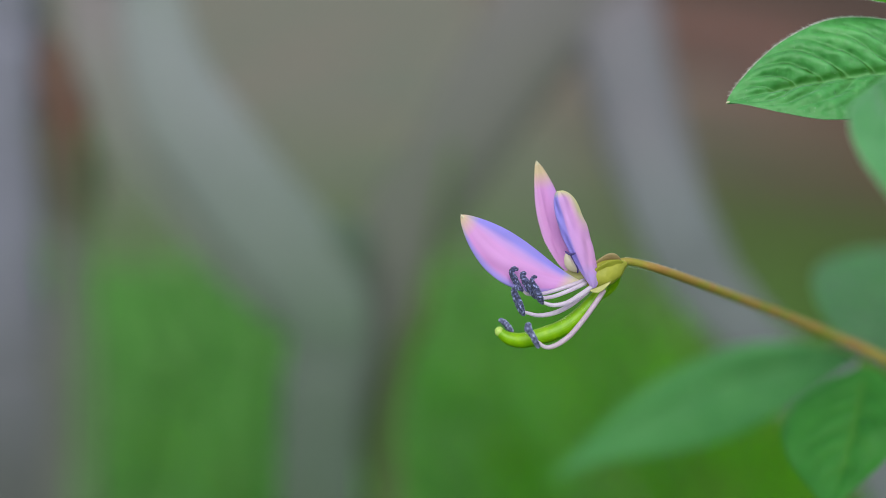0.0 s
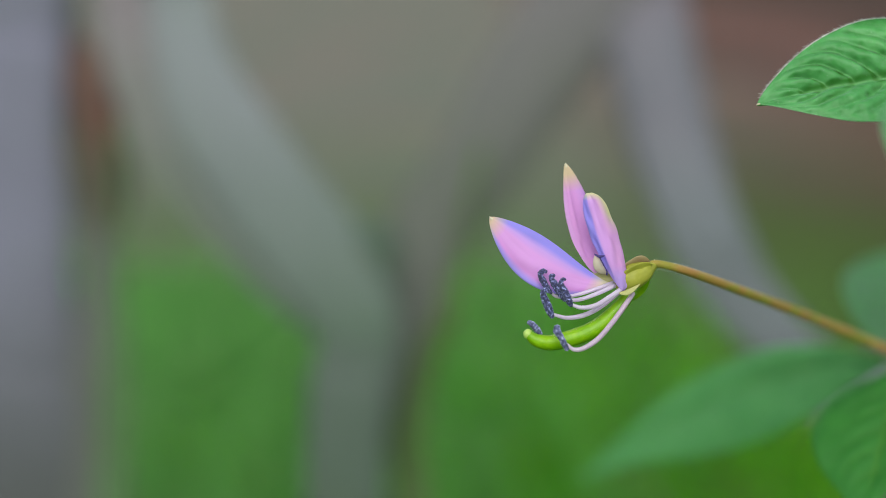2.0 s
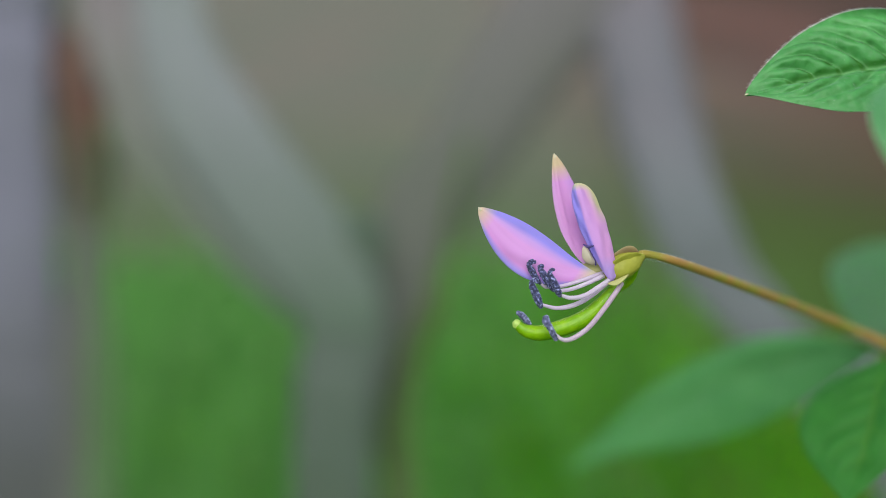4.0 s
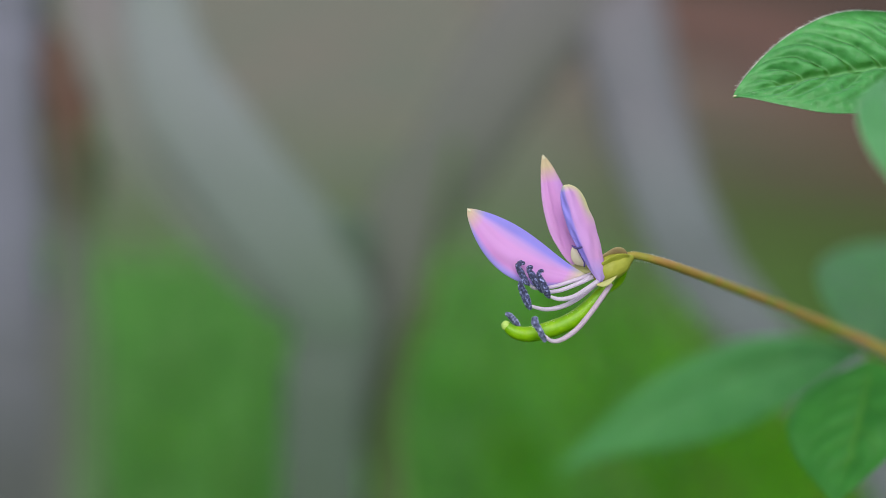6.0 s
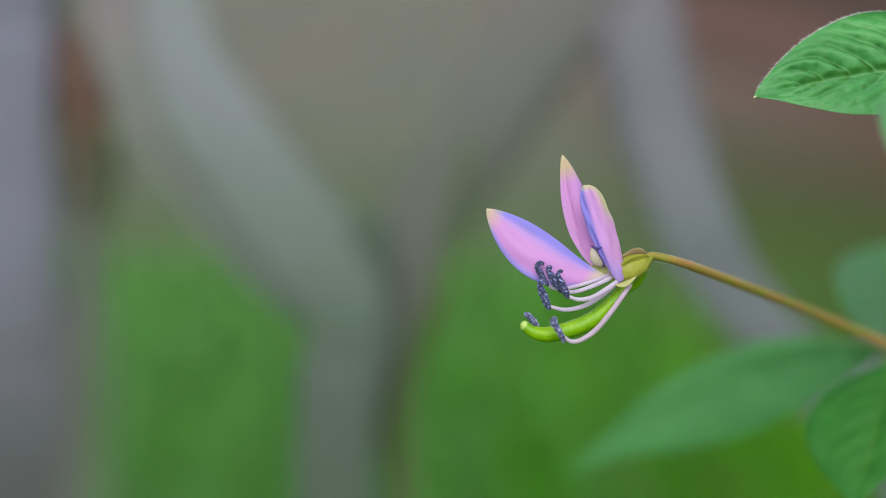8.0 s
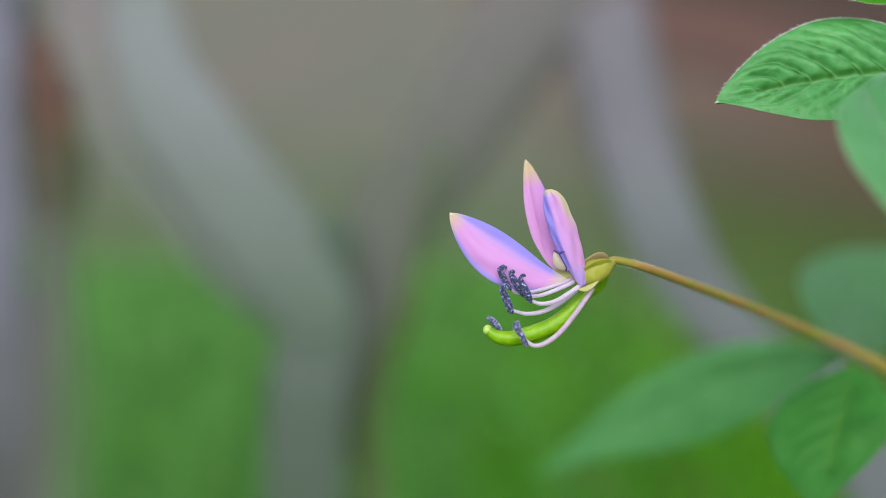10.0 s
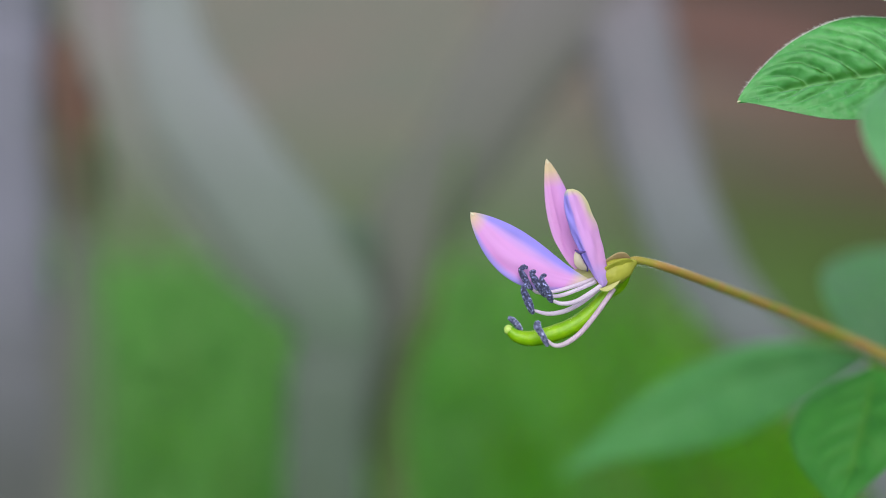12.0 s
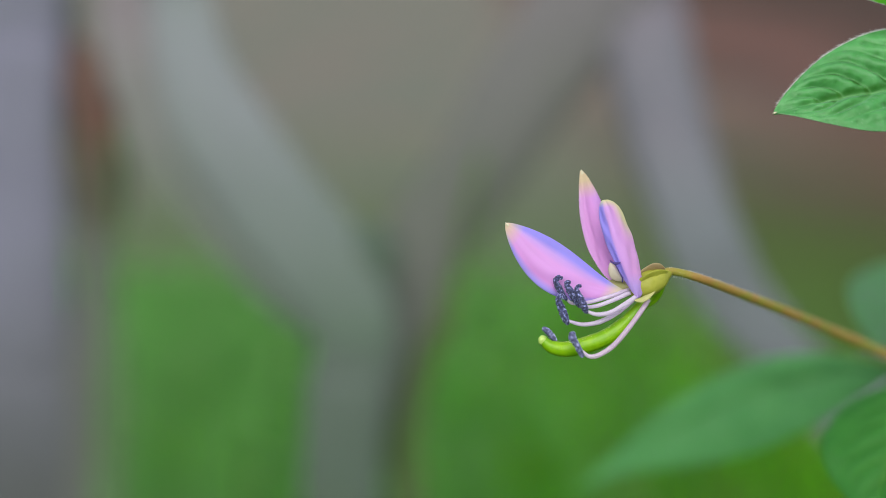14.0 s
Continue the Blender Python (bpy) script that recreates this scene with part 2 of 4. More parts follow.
leaf_green = leaf_material("leaf_green", (0.10, 0.31, 0.12), (0.17, 0.42, 0.19), (0.16, 0.48, 0.10), furrow_shade=0.25)
leaf_quilted = leaf_material("leaf_quilted_green", (0.085, 0.298, 0.100), (0.160, 0.430, 0.168), (0.19, 0.55, 0.10), sheen=0.35, furrow_shade=1.5, net=0.8)
leaf_soft = leaf_material("leaf_soft_green", (0.118, 0.35, 0.125), (0.172, 0.43, 0.165), (0.17, 0.50, 0.11), sheen=0.3, furrow_shade=0.15)
leaf_mid = leaf_material("leaf_mid_green", (0.064, 0.228, 0.058), (0.102, 0.318, 0.084), (0.12, 0.40, 0.05), sheen=0.07, furrow_shade=0.15)
leaf_deep = leaf_material("leaf_deep_green", (0.040, 0.225, 0.026), (0.074, 0.300, 0.048), (0.11, 0.44, 0.02), sheen=0.08, midrib=(0.16, 0.33, 0.02), furrow_shade=0.28)
leaf_under = leaf_material("leaf_bright_green", (0.11, 0.40, 0.010), (0.17, 0.50, 0.018), (0.26, 0.72, 0.01), sheen=0.05, share=0.65)
hair_white = plain_material("hair_white", [(0.3, (0.78, 0.82, 0.76)), (0.7, (0.88, 0.90, 0.85))], 900, 0.5, 0.0, share=0.2)
pod_green = plain_material("pod_green", [(0.3, (0.14, 0.37, 0.002)), (0.7, (0.28, 0.53, 0.004))], 700, 0.4, 0.4, 3500, share=0.15)
stigma_pale = plain_material("stigma_pale", [(0.3, (0.36, 0.54, 0.10)), (0.7, (0.46, 0.62, 0.16))], 1500, 0.45, 0.5)
calyx_green = plain_material("calyx_green", [(0.3, (0.28, 0.30, 0.03)), (0.7, (0.48, 0.48, 0.075))], 420, 0.5, 0.4, 2600, share=0.15)
sepal_yellow = plain_material("sepal_yellow", [(0.3, (0.44, 0.45, 0.14)), (0.7, (0.62, 0.60, 0.28))], 500, 0.5, 0.3, share=0.25)
sepal_brown = plain_material("sepal_brown", [(0.35, (0.36, 0.25, 0.15)), (0.7, (0.44, 0.36, 0.18))], 600, 0.5, 0.3, share=0.2)
pedicel_ochre = plain_material("pedicel_ochre", [(0.38, (0.27, 0.25, 0.035)), (0.5, (0.34, 0.24, 0.05)), (0.62, (0.38, 0.21, 0.06))], 420, 0.45, 0.3, 2600)
stem_green = plain_material("stem_green", [(0.3, (0.10, 0.26, 0.03)), (0.8, (0.20, 0.24, 0.06))], 60, 0.5, 0.3, 1500)
filament_white = plain_material("filament_white", [(0.3, (0.76, 0.64, 0.83)), (0.7, (0.88, 0.82, 0.92))], 500, 0.4, 0.1, share=0.5)
filament_pink = plain_material("filament_pink", [(0.3, (0.66, 0.46, 0.64)), (0.7, (0.84, 0.72, 0.86))], 400, 0.4, 0.1, share=0.5)
anther_blue = plain_material("anther_blue", [(0.42, (0.011, 0.013, 0.042)), (0.57, (0.054, 0.060, 0.18)), (0.69, (0.46, 0.50, 0.90))], 6000, 0.7, 0.8, 9000, 0.00008, sheen=0.5)
anther_pale = plain_material("anther_pale_blue", [(0.36, (0.025, 0.028, 0.075)), (0.5, (0.12, 0.13, 0.27)), (0.64, (0.42, 0.44, 0.74))], 3200, 0.7, 0.8, 9000, 0.00008, sheen=0.5)
stigma_cream = plain_material("petal_cream", [(0.3, (0.72, 0.66, 0.46)), (0.7, (0.86, 0.80, 0.66))], 600, 0.5, 0.2, share=0.3)
claw_purple = plain_material("claw_purple", [(0.3, (0.030, 0.018, 0.11)), (0.7, (0.07, 0.045, 0.22))], 1200, 0.5, 0.2)


def bark_material(name, low, high, lichen, moss=None, moss_shade_top=0.0):
    m, nt, b, out = material(name)
    broad = ramp(nt, [(0.3, low), (0.7, high)], noise_of(nt, 16))
    spots = ramp(nt, [(0.55, (0, 0, 0)), (0.68, (0.7, 0.7, 0.7))], noise_of(nt, 60, 5))
    col = mixed(nt, broad, lichen, spots)
    # another tone low on the stem: moss, and on the post painted shade
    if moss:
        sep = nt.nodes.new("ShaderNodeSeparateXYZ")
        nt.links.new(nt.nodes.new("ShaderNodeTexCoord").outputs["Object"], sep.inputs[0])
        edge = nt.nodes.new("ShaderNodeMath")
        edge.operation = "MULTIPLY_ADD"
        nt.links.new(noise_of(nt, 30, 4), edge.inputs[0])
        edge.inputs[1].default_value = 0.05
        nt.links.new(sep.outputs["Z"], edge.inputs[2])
        moss_shade_mix = nt.nodes.new("ShaderNodeMapRange")
        moss_shade_mix.inputs["From Min"].default_value, moss_shade_mix.inputs["From Max"].default_value = moss_shade_top + 0.06, moss_shade_top
        nt.links.new(edge.outputs[0], moss_shade_mix.inputs["Value"])
        col = mixed(nt, col, moss, moss_shade_mix.outputs["Result"])
    nt.links.new(col, b.inputs["Base Color"])
    b.inputs["Roughness"].default_value = 0.85
    b.inputs["Specular IOR Level"].default_value = 0.25
    bumped(nt, b, noise_of(nt, 120, 6), 0.5, 0.002)
    return m


bark_pale = bark_material("bark_pale_grey", (0.170, 0.189, 0.196), (0.210, 0.229, 0.239), (0.18, 0.206, 0.190), (0.097, 0.138, 0.104), 0.386)
bark_dark = bark_material("bark_dark_grey", (0.124, 0.116, 0.120), (0.148, 0.138, 0.144), (0.122, 0.124, 0.108), (0.102, 0.112, 0.094), 0.420)
bark_mid = bark_material("bark_blue_grey", (0.152, 0.134, 0.154), (0.186, 0.164, 0.188), (0.166, 0.160, 0.178), (0.130, 0.146, 0.156), 0.415)
bark_rosy = bark_material("bark_rosy_grey", (0.168, 0.150, 0.158), (0.210, 0.190, 0.202), (0.190, 0.190, 0.195), (0.160, 0.200, 0.162), 0.404)
# the post's last tone paints the loss of light towards its foot
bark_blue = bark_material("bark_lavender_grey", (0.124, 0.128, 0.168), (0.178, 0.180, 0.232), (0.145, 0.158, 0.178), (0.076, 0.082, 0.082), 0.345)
bark_trunk = bark_material("bark_mossy_grey", (0.066, 0.100, 0.072), (0.088, 0.115, 0.094), (0.064, 0.088, 0.056))
bark_tan = bark_material("bark_olive_tan", (0.066, 0.116, 0.034), (0.090, 0.138, 0.050), (0.084, 0.096, 0.046))
bark_olive = bark_material("bark_olive", (0.062, 0.118, 0.046), (0.080, 0.146, 0.064), (0.070, 0.110, 0.046))
bark_brown = bark_material("bark_grey_brown", (0.082, 0.092, 0.078), (0.104, 0.112, 0.100), (0.086, 0.088, 0.066))
dead_brown = plain_material("dead_leaf_brown", [(0.3, (0.085, 0.055, 0.042)), (0.7, (0.135, 0.066, 0.048))], 60, 0.7, 0.5, 400, 0.0005, 0.1)

gap_olive = plain_material("gap_fill_olive", [(0.3, (0.075, 0.066, 0.046)), (0.7, (0.105, 0.095, 0.066))], 60, 0.8, 0.5, 400, 0.0005, 0.1)


def ground_material():
    m, nt, b, out = material("ground_soil")
    geo = nt.nodes.new("ShaderNodeTexCoord").outputs["Object"]
    sep = nt.nodes.new("ShaderNodeSeparateXYZ")
    nt.links.new(geo, sep.inputs[0])
    soil = ramp(nt, [(0.36, (0.132, 0.160, 0.122)), (0.5, (0.164, 0.164, 0.131)), (0.64, (0.198, 0.163, 0.138))], noise_of(nt, 2.4, 5, geo))
    soil = mixed(nt, soil, ramp(nt, [(0.4, (0.35, 0.34, 0.30)), (0.6, (0.6, 0.58, 0.55))], noise_of(nt, 55, 5, geo)), 0.5, "SOFT_LIGHT")
    dry = ramp(nt, [(0.35, (0.114, 0.126, 0.080)), (0.65, (0.116, 0.158, 0.088))], noise_of(nt, 2.6, 5, geo))
    shore = nt.nodes.new("ShaderNodeMapRange")
    shore.inputs["From Min"].default_value, shore.inputs["From Max"].default_value = 0.10, 0.45
    nt.links.new(sep.outputs["X"], shore.inputs["Value"])
    dry = mixed(nt, dry, ramp(nt, [(0.35, (0.050, 0.045, 0.018)), (0.65, (0.068, 0.070, 0.026))], noise_of(nt, 5, 5, geo)), shore.outputs["Result"])
    # reddish earth to the east
    wob = nt.nodes.new("ShaderNodeMath")
    wob.operation = "MULTIPLY_ADD"
    nt.links.new(noise_of(nt, 0.9, 3, geo), wob.inputs[0])
    wob.inputs[1].default_value = 1.2
    nt.links.new(sep.outputs["X"], wob.inputs[2])
    east = nt.nodes.new("ShaderNodeMapRange")
    east.inputs["From Min"].default_value, east.inputs["From Max"].default_value = 0.75, 1.5
    nt.links.new(wob.outputs[0], east.inputs["Value"])
    red = ramp(nt, [(0.38, (0.078, 0.050, 0.037)), (0.50, (0.126, 0.070, 0.054)), (0.62, (0.205, 0.086, 0.066))], noise_of(nt, 1.5, 4, geo))
    humus = nt.nodes.new("ShaderNodeMapRange")
    humus.inputs["From Min"].default_value, humus.inputs["From Max"].default_value = 1.9, 3.3
    nt.links.new(wob.outputs[0], humus.inputs["Value"])
    red = mixed(nt, red, ramp(nt, [(0.35, (0.046, 0.027, 0.018)), (0.65, (0.072, 0.042, 0.028))], noise_of(nt, 2, 4, geo)), humus.outputs["Result"])
    soil = mixed(nt, soil, red, east.outputs["Result"])
    # darker damp earth between the grass and the pale far soil
    damp = nt.nodes.new("ShaderNodeMapRange")
    damp.inputs["From Min"].default_value, damp.inputs["From Max"].default_value = 1.8, 3.4
    nt.links.new(sep.outputs["Y"], damp.inputs["Value"])
    soil = mixed(nt, dry, soil, damp.outputs["Result"])
    # moss and low weeds in the near ground
    near = nt.nodes.new("ShaderNodeMath")
    near.operation = "MULTIPLY_ADD"
    nt.links.new(noise_of(nt, 1.6, 4, geo), near.inputs[0])
    near.inputs[1].default_value = 1.6
    nt.links.new(sep.outputs["Y"], near.inputs[2])
    far = nt.nodes.new("ShaderNodeMapRange")
    far.inputs["From Min"].default_value, far.inputs["From Max"].default_value = 1.7, 3.0
    nt.links.new(near.outputs[0], far.inputs["Value"])
    weeds = ramp(nt, [(0.3, (0.044, 0.118, 0.010)), (0.7, (0.066, 0.156, 0.018))], noise_of(nt, 14, 5, geo))
    col = mixed(nt, weeds, soil, far.outputs["Result"])
    nt.links.new(col, b.inputs["Base Color"])
    b.inputs["Roughness"].default_value = 0.95
    b.inputs["Specular IOR Level"].default_value = 0.15
    bumped(nt, b, noise_of(nt, 40, 6, geo), 0.6, 0.01)
    return m


ground_soil = ground_material()


def grass_material(name, stops, glow):
    m, nt, b, out = material(name)
    rnd = nt.nodes.new("ShaderNodeNewGeometry").outputs["Random Per Island"]
    nt.links.new(ramp(nt, stops, rnd), b.inputs["Base Color"])
    b.inputs["Roughness"].default_value = 0.6
    b.inputs["Specular IOR Level"].default_value = 0.06
    thin(nt, b, out, glow, 0.4)
    return m


grass_green = grass_material("grass_blades", [(0.0, (0.060, 0.30, 0.006)), (0.55, (0.090, 0.41, 0.008)), (0.88, (0.14, 0.40, 0.012)), (1.0, (0.18, 0.29, 0.02))], (0.14, 0.46, 0.015))
weed_green = grass_material("weed_blades", [(0.0, (0.115, 0.32, 0.075)), (0.6, (0.145, 0.38, 0.09)), (1.0, (0.20, 0.38, 0.13))], (0.17, 0.46, 0.09))


# ---- geometry helpers ----
def thing(name, place, label, category, group=""):
    ob = new(name)
    ob.empty_display_size = 0.02
    ob.location = place
    return tagged(ob, label, category, group)


def part(name, bm, mat, parent, label="", kind=""):
    """Links a bmesh, made in world metres, as one mesh under a thing or a part."""
    me = bpy.data.meshes.new(name)
    root = parent
    while root.parent:
        root = root.parent
    bmesh.ops.translate(bm, verts=bm.verts, vec=-root.location)
    bm.to_mesh(me)
    bm.free()
    me.materials.append(mat)
    for p in me.polygons:
        p.use_smooth = True
    ob = new(name, me)
    ob.parent = parent
    return tagged(ob, label, kind=kind)


def spline(points, steps):
    """A smooth line through the points (Catmull-Rom); points may carry more than three numbers."""
    pts = [np.array(p, float) for p in points]
    pts = [2 * pts[0] - pts[1]] + pts + [2 * pts[-1] - pts[-2]]
    line = []
    for i in range(1, len(pts) - 2):
        a, b, c, d = pts[i - 1:i + 3]
        for k in range(steps):
            t = k / steps
            line.append(0.5 * (2 * b + (c - a) * t + (2 * a - 5 * b + 4 * c - d) * t * t + (3 * b - a - 3 * c + d) * t ** 3))
    return line + [pts[-2]]


def tube(points, steps=6, sides=10, lumps=0.0, lump_size=0.001, bm=None, ridges=0, ridge=0.0, flat=1.0):
    """A round stalk through points (x, y, z, radius) in metres, with rounded ends."""
    bm = bm or bmesh.new()
    line = spline(points, steps)
    side = None
    rings = []
    n = len(line)
    for i, p in enumerate(line):
        c, r = Vector(p[:3]), max(float(p[3]), 1e-6)
        t = Vector(line[min(i + 1, n - 1)][:3]) - Vector(line[max(i - 1, 0)][:3])
        t.normalize()
        side = (side or t.orthogonal()) - t * (side or t.orthogonal()).dot(t)
        side.normalize()
        up = t.cross(side)
        ring = []
        for k in range(sides):
            a = 2 * math.pi * k / sides
            w = side * math.cos(a) + up * math.sin(a)
            rr = r
            if lumps:
                rr *= 1 + lumps * noise.noise((c + w * r) / lump_size)
            if ridges:
                rr *= 1 + ridge * (abs(math.cos(ridges * a / 2)) - 0.6) * (0.7 + 0.6 * noise.noise(c / 0.0011 + w))
            w = w - AWAY * (w.dot(AWAY) * (1 - flat))
            ring.append(bm.verts.new(c + w * rr))
        rings.append(ring)
        if i == 0:
            first = (c - t * r * 0.5)
        if i == n - 1:
            last = (c + t * r * 0.5)
    for a, b in zip(rings, rings[1:]):
        for k in range(sides):
            bm.faces.new((a[k], a[(k + 1) % sides], b[(k + 1) % sides], b[k]))
    v0, v1 = bm.verts.new(first), bm.verts.new(last)
    for k in range(sides):
        bm.faces.new((rings[0][(k + 1) % sides], rings[0][k], v0))
        bm.faces.new((rings[-1][k], rings[-1][(k + 1) % sides], v1))
    return bm


def stalk(stage_points, **kw):
    """tube() through stage points (u, v, d, radius), all in millimetres."""
    return tube([(*at(u, v, d), r / 1000) for u, v, d, r in stage_points], **kw)


class Blade:
    """A leaf or petal: a bent axis (base, control, tip), two halves given by the way and size of their sides, quilted between side veins."""

    def __init__(self, axis, side_a, side_b, round_a=0.8, shift=1.0, round_b=None, shift_b=None, bulge=0.0, veins=0, quilt=0.0, slant=0.35, quilt_b=1.0, wave=0.0, keel=0.0, seed=0.0):
        self.axis = [at(*p) for p in axis]
        self.sides = {1: along(*side_a), -1: along(*side_b)}
        self.round_a, self.shift, self.bulge, self.veins, self.quilt = round_a, shift, bulge / 1000, veins, quilt / 1000
        self.quilt_b, self.round_b, self.shift_b = quilt_b, round_b or round_a, shift_b or shift
        self.slant, self.wave, self.keel, self.seed = slant, wave / 1000, keel / 1000, seed

    def width(self, s, half=1):
        return max(0.0, math.sin(math.pi * min(1, max(0, s)) ** (self.shift if half > 0 else self.shift_b))) ** (self.round_a if half > 0 else self.round_b)

    def cell(self, s, v):
        """Where a place lies between two side veins: whole numbers on a vein."""
        q, half = abs(v), 1 if v >= 0 else -1
        k = s - self.slant * q * (0.45 + 0.55 * q) + 0.020 * noise.noise(Vector((s * 8, half * 2.0 + 1.5 * q, self.seed)))
        return self.veins * k * (1 if half > 0 else 0.8) + (0.19 if half < 0 else 0)

    def vein(self, s, v):
        """The painted shade of the quilting beside the veins and the pale line on them, 0 to 1 each."""
        if not self.veins:
            return 0.0, 0.0
        q, half = abs(v), 1 if v >= 0 else -1
        c = self.cell(s, v)
        off = c - math.floor(c)
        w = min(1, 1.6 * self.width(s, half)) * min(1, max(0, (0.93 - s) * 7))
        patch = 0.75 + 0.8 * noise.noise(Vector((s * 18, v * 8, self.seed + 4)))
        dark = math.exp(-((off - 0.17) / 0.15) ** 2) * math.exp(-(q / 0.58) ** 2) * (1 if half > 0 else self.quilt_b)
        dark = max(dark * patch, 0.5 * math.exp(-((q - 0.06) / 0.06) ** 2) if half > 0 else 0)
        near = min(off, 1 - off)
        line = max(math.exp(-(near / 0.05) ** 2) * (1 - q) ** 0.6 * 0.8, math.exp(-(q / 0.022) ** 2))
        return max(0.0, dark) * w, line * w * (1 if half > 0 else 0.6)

    def point(self, s, v):
        a, b, c = self.axis
        p = a * (1 - s) ** 2 + b * 2 * s * (1 - s) + c * s * s
        t = ((b - a) * (1 - s) + (c - b) * s).normalized()
        half = 1 if v >= 0 else -1
        w, q = self.width(s, half), abs(v)
        side = self.sides[half]
        n = t.cross(side) * half
        n.normalize()
        toward = LEAN.to_3x3() @ Vector((0, -1, 0))
        if n.dot(toward) < 0:
            n = -n
        h = self.bulge * (4 * q * (1 - q) if self.veins else 1.3 * (1 - q * q)) * w - self.keel * (1 - q) ** 3 * w
        if self.veins:
            h += self.quilt * 0.10 * noise.noise((p + side * (w * q)) / 0.0008) * min(1, 2 * (1 - q)) * min(1, 2 * w)
            cell = abs(math.sin(math.pi * self.cell(s, v)))
            h += min(1, max(0, (0.95 - s) * 7)) * self.quilt * (1 if half > 0 else self.quilt_b) * (cell ** 0.75 - 0.6) * min(1, 3.2 * q + 0.3) * min(1, 1.9 * (1 - q) ** 1.4) * min(1, 1.6 * w) ** 1.5
            h -= self.quilt * 0.35 * math.exp(-(q * w / 0.06) ** 2) * min(1, 1.6 * w) ** 1.5
        h += self.wave * noise.noise(Vector((s * 5 + self.seed, v * 2.2, self.seed))) * w
        return p + side * (w * q) + n * h, n

    def mesh(self, nu=44, nv=12, thick=0.16):
        """A closed shell of the given thickness in millimetres."""
        bm = bmesh.new()
        uv = bm.loops.layers.uv.new("UVMap")
        rib_shade, nerve = bm.verts.layers.float.new("vein"), bm.verts.layers.float.new("nerve")
        grids, coords = [], {}
        for layer in (0, 1):
            grid = []
            for i in range(nu + 1):
                s = 0.004 + 0.992 * i / nu
                row = []
                for j in range(-nv, nv + 1):
                    p, n = self.point(s, j / nv)
                    edge = 1 - 0.85 * abs(j / nv) ** 6
                    vert = bm.verts.new(p - n * (layer * thick / 1000 * edge))
                    coords[vert] = (s, 0.5 + 0.5 * j / nv)
                    vert[rib_shade], vert[nerve] = self.vein(s, j / nv)
                    row.append(vert)
                grid.append(row)
            grids.append(grid)
        top, low = grids
        for i in range(nu):
            for j in range(2 * nv):
                bm.faces.new((top[i][j], top[i + 1][j], top[i + 1][j + 1], top[i][j + 1]))
                bm.faces.new((low[i][j + 1], low[i + 1][j + 1], low[i + 1][j], low[i][j]))
            for j in (0, 2 * nv):
                bm.faces.new((top[i][j], low[i][j], low[i + 1][j], top[i + 1][j]))
        for i in (0, nu):
            for j in range(2 * nv):
                bm.faces.new((top[i][j], top[i][j + 1], low[i][j + 1], low[i][j]))
        bmesh.ops.recalc_face_normals(bm, faces=bm.faces)
        for f in bm.faces:
            for loop in f.loops:
                loop[uv].uv = coords[loop.vert]
        return bm

    def fringe(self, half, count, length, start=0.05, end=0.985, seed=1):
        """Short pale hairs along one margin that lean towards the tip."""
        rng = random.Random(seed)
        bm = bmesh.new()
        for i in range(count):
            s = start + (end - start) * (i + rng.uniform(-0.35, 0.35)) / count
            p, n = self.point(s, half)
            p2, _ = self.point(min(0.999, s + 0.01), half)
            t = (p2 - p).normalized()
            inner, _ = self.point(s, half * 0.9)
            out = (p - inner).normalized()
            w = (out * 1.0 + t * rng.uniform(0.6, 1.3) + n * rng.uniform(-0.35, 0.35)).normalized()
            spike(bm, p - out * 0.00003, w, length / 1000 * rng.uniform(0.5, 1.2), 0.00003)
        return bm

    def down(self, count, length, seed=2):
        """Short hairs scattered on the face."""
        rng = random.Random(seed)
        bm = bmesh.new()
        for _ in range(count):
            s, v = rng.uniform(0.08, 0.95), rng.uniform(-0.95, 0.95)
            p, n = self.point(s, v)
            a, b = self.point(min(0.99, s + 0.02), v)[0], p
            w = (n + (a - b).normalized() * 0.8 + Vector((rng.uniform(-1, 1), rng.uniform(-1, 1), rng.uniform(-1, 1))) * 0.4).normalized()
            spike(bm, p, w, length / 1000 * rng.uniform(0.6, 1.2), 0.000008)
        return bm


def spike(bm, p, w, length, r):
    a = w.orthogonal().normalized()
    b = w.cross(a)
    base = [bm.verts.new(p + (a * math.cos(k * 2.0944) + b * math.sin(k * 2.0944)) * r) for k in range(3)]
    tip = bm.verts.new(p + w * length)
    for k in range(3):
        bm.faces.new((base[k], base[(k + 1) % 3], tip))


# ---- ground ----
def build_ground():
    bm = bmesh.new()
    near, far = 6.0, 400.0
    n = 60
    steps = [-far, -60, -20] + [-near * 2 + near * 4 * i / n for i in range(n + 1)] + [20 + near, 60, far]
    grid = []
    for y in steps:
        row = []
        for x in steps:
            z = 0.03 * noise.noise(Vector((x * 0.7, y * 0.7, 3.1))) - 0.02 if abs(x) < 12 and abs(y) < 12 else -0.02
            row.append(bm.verts.new((x, y, z)))
        grid.append(row)
    for i in range(len(steps) - 1):
        for j in range(len(steps) - 1):
            bm.faces.new((grid[i][j], grid[i][j + 1], grid[i + 1][j + 1], grid[i + 1][j]))
    me = bpy.data.meshes.new("ground")
    bm.to_mesh(me)
    bm.free()
    me.materials.append(ground_soil)
    for p in me.polygons:
        p.use_smooth = True
    tagged(new("ground", me), "brown-grey soil with moss and low green weeds", "ground", kind="structure")


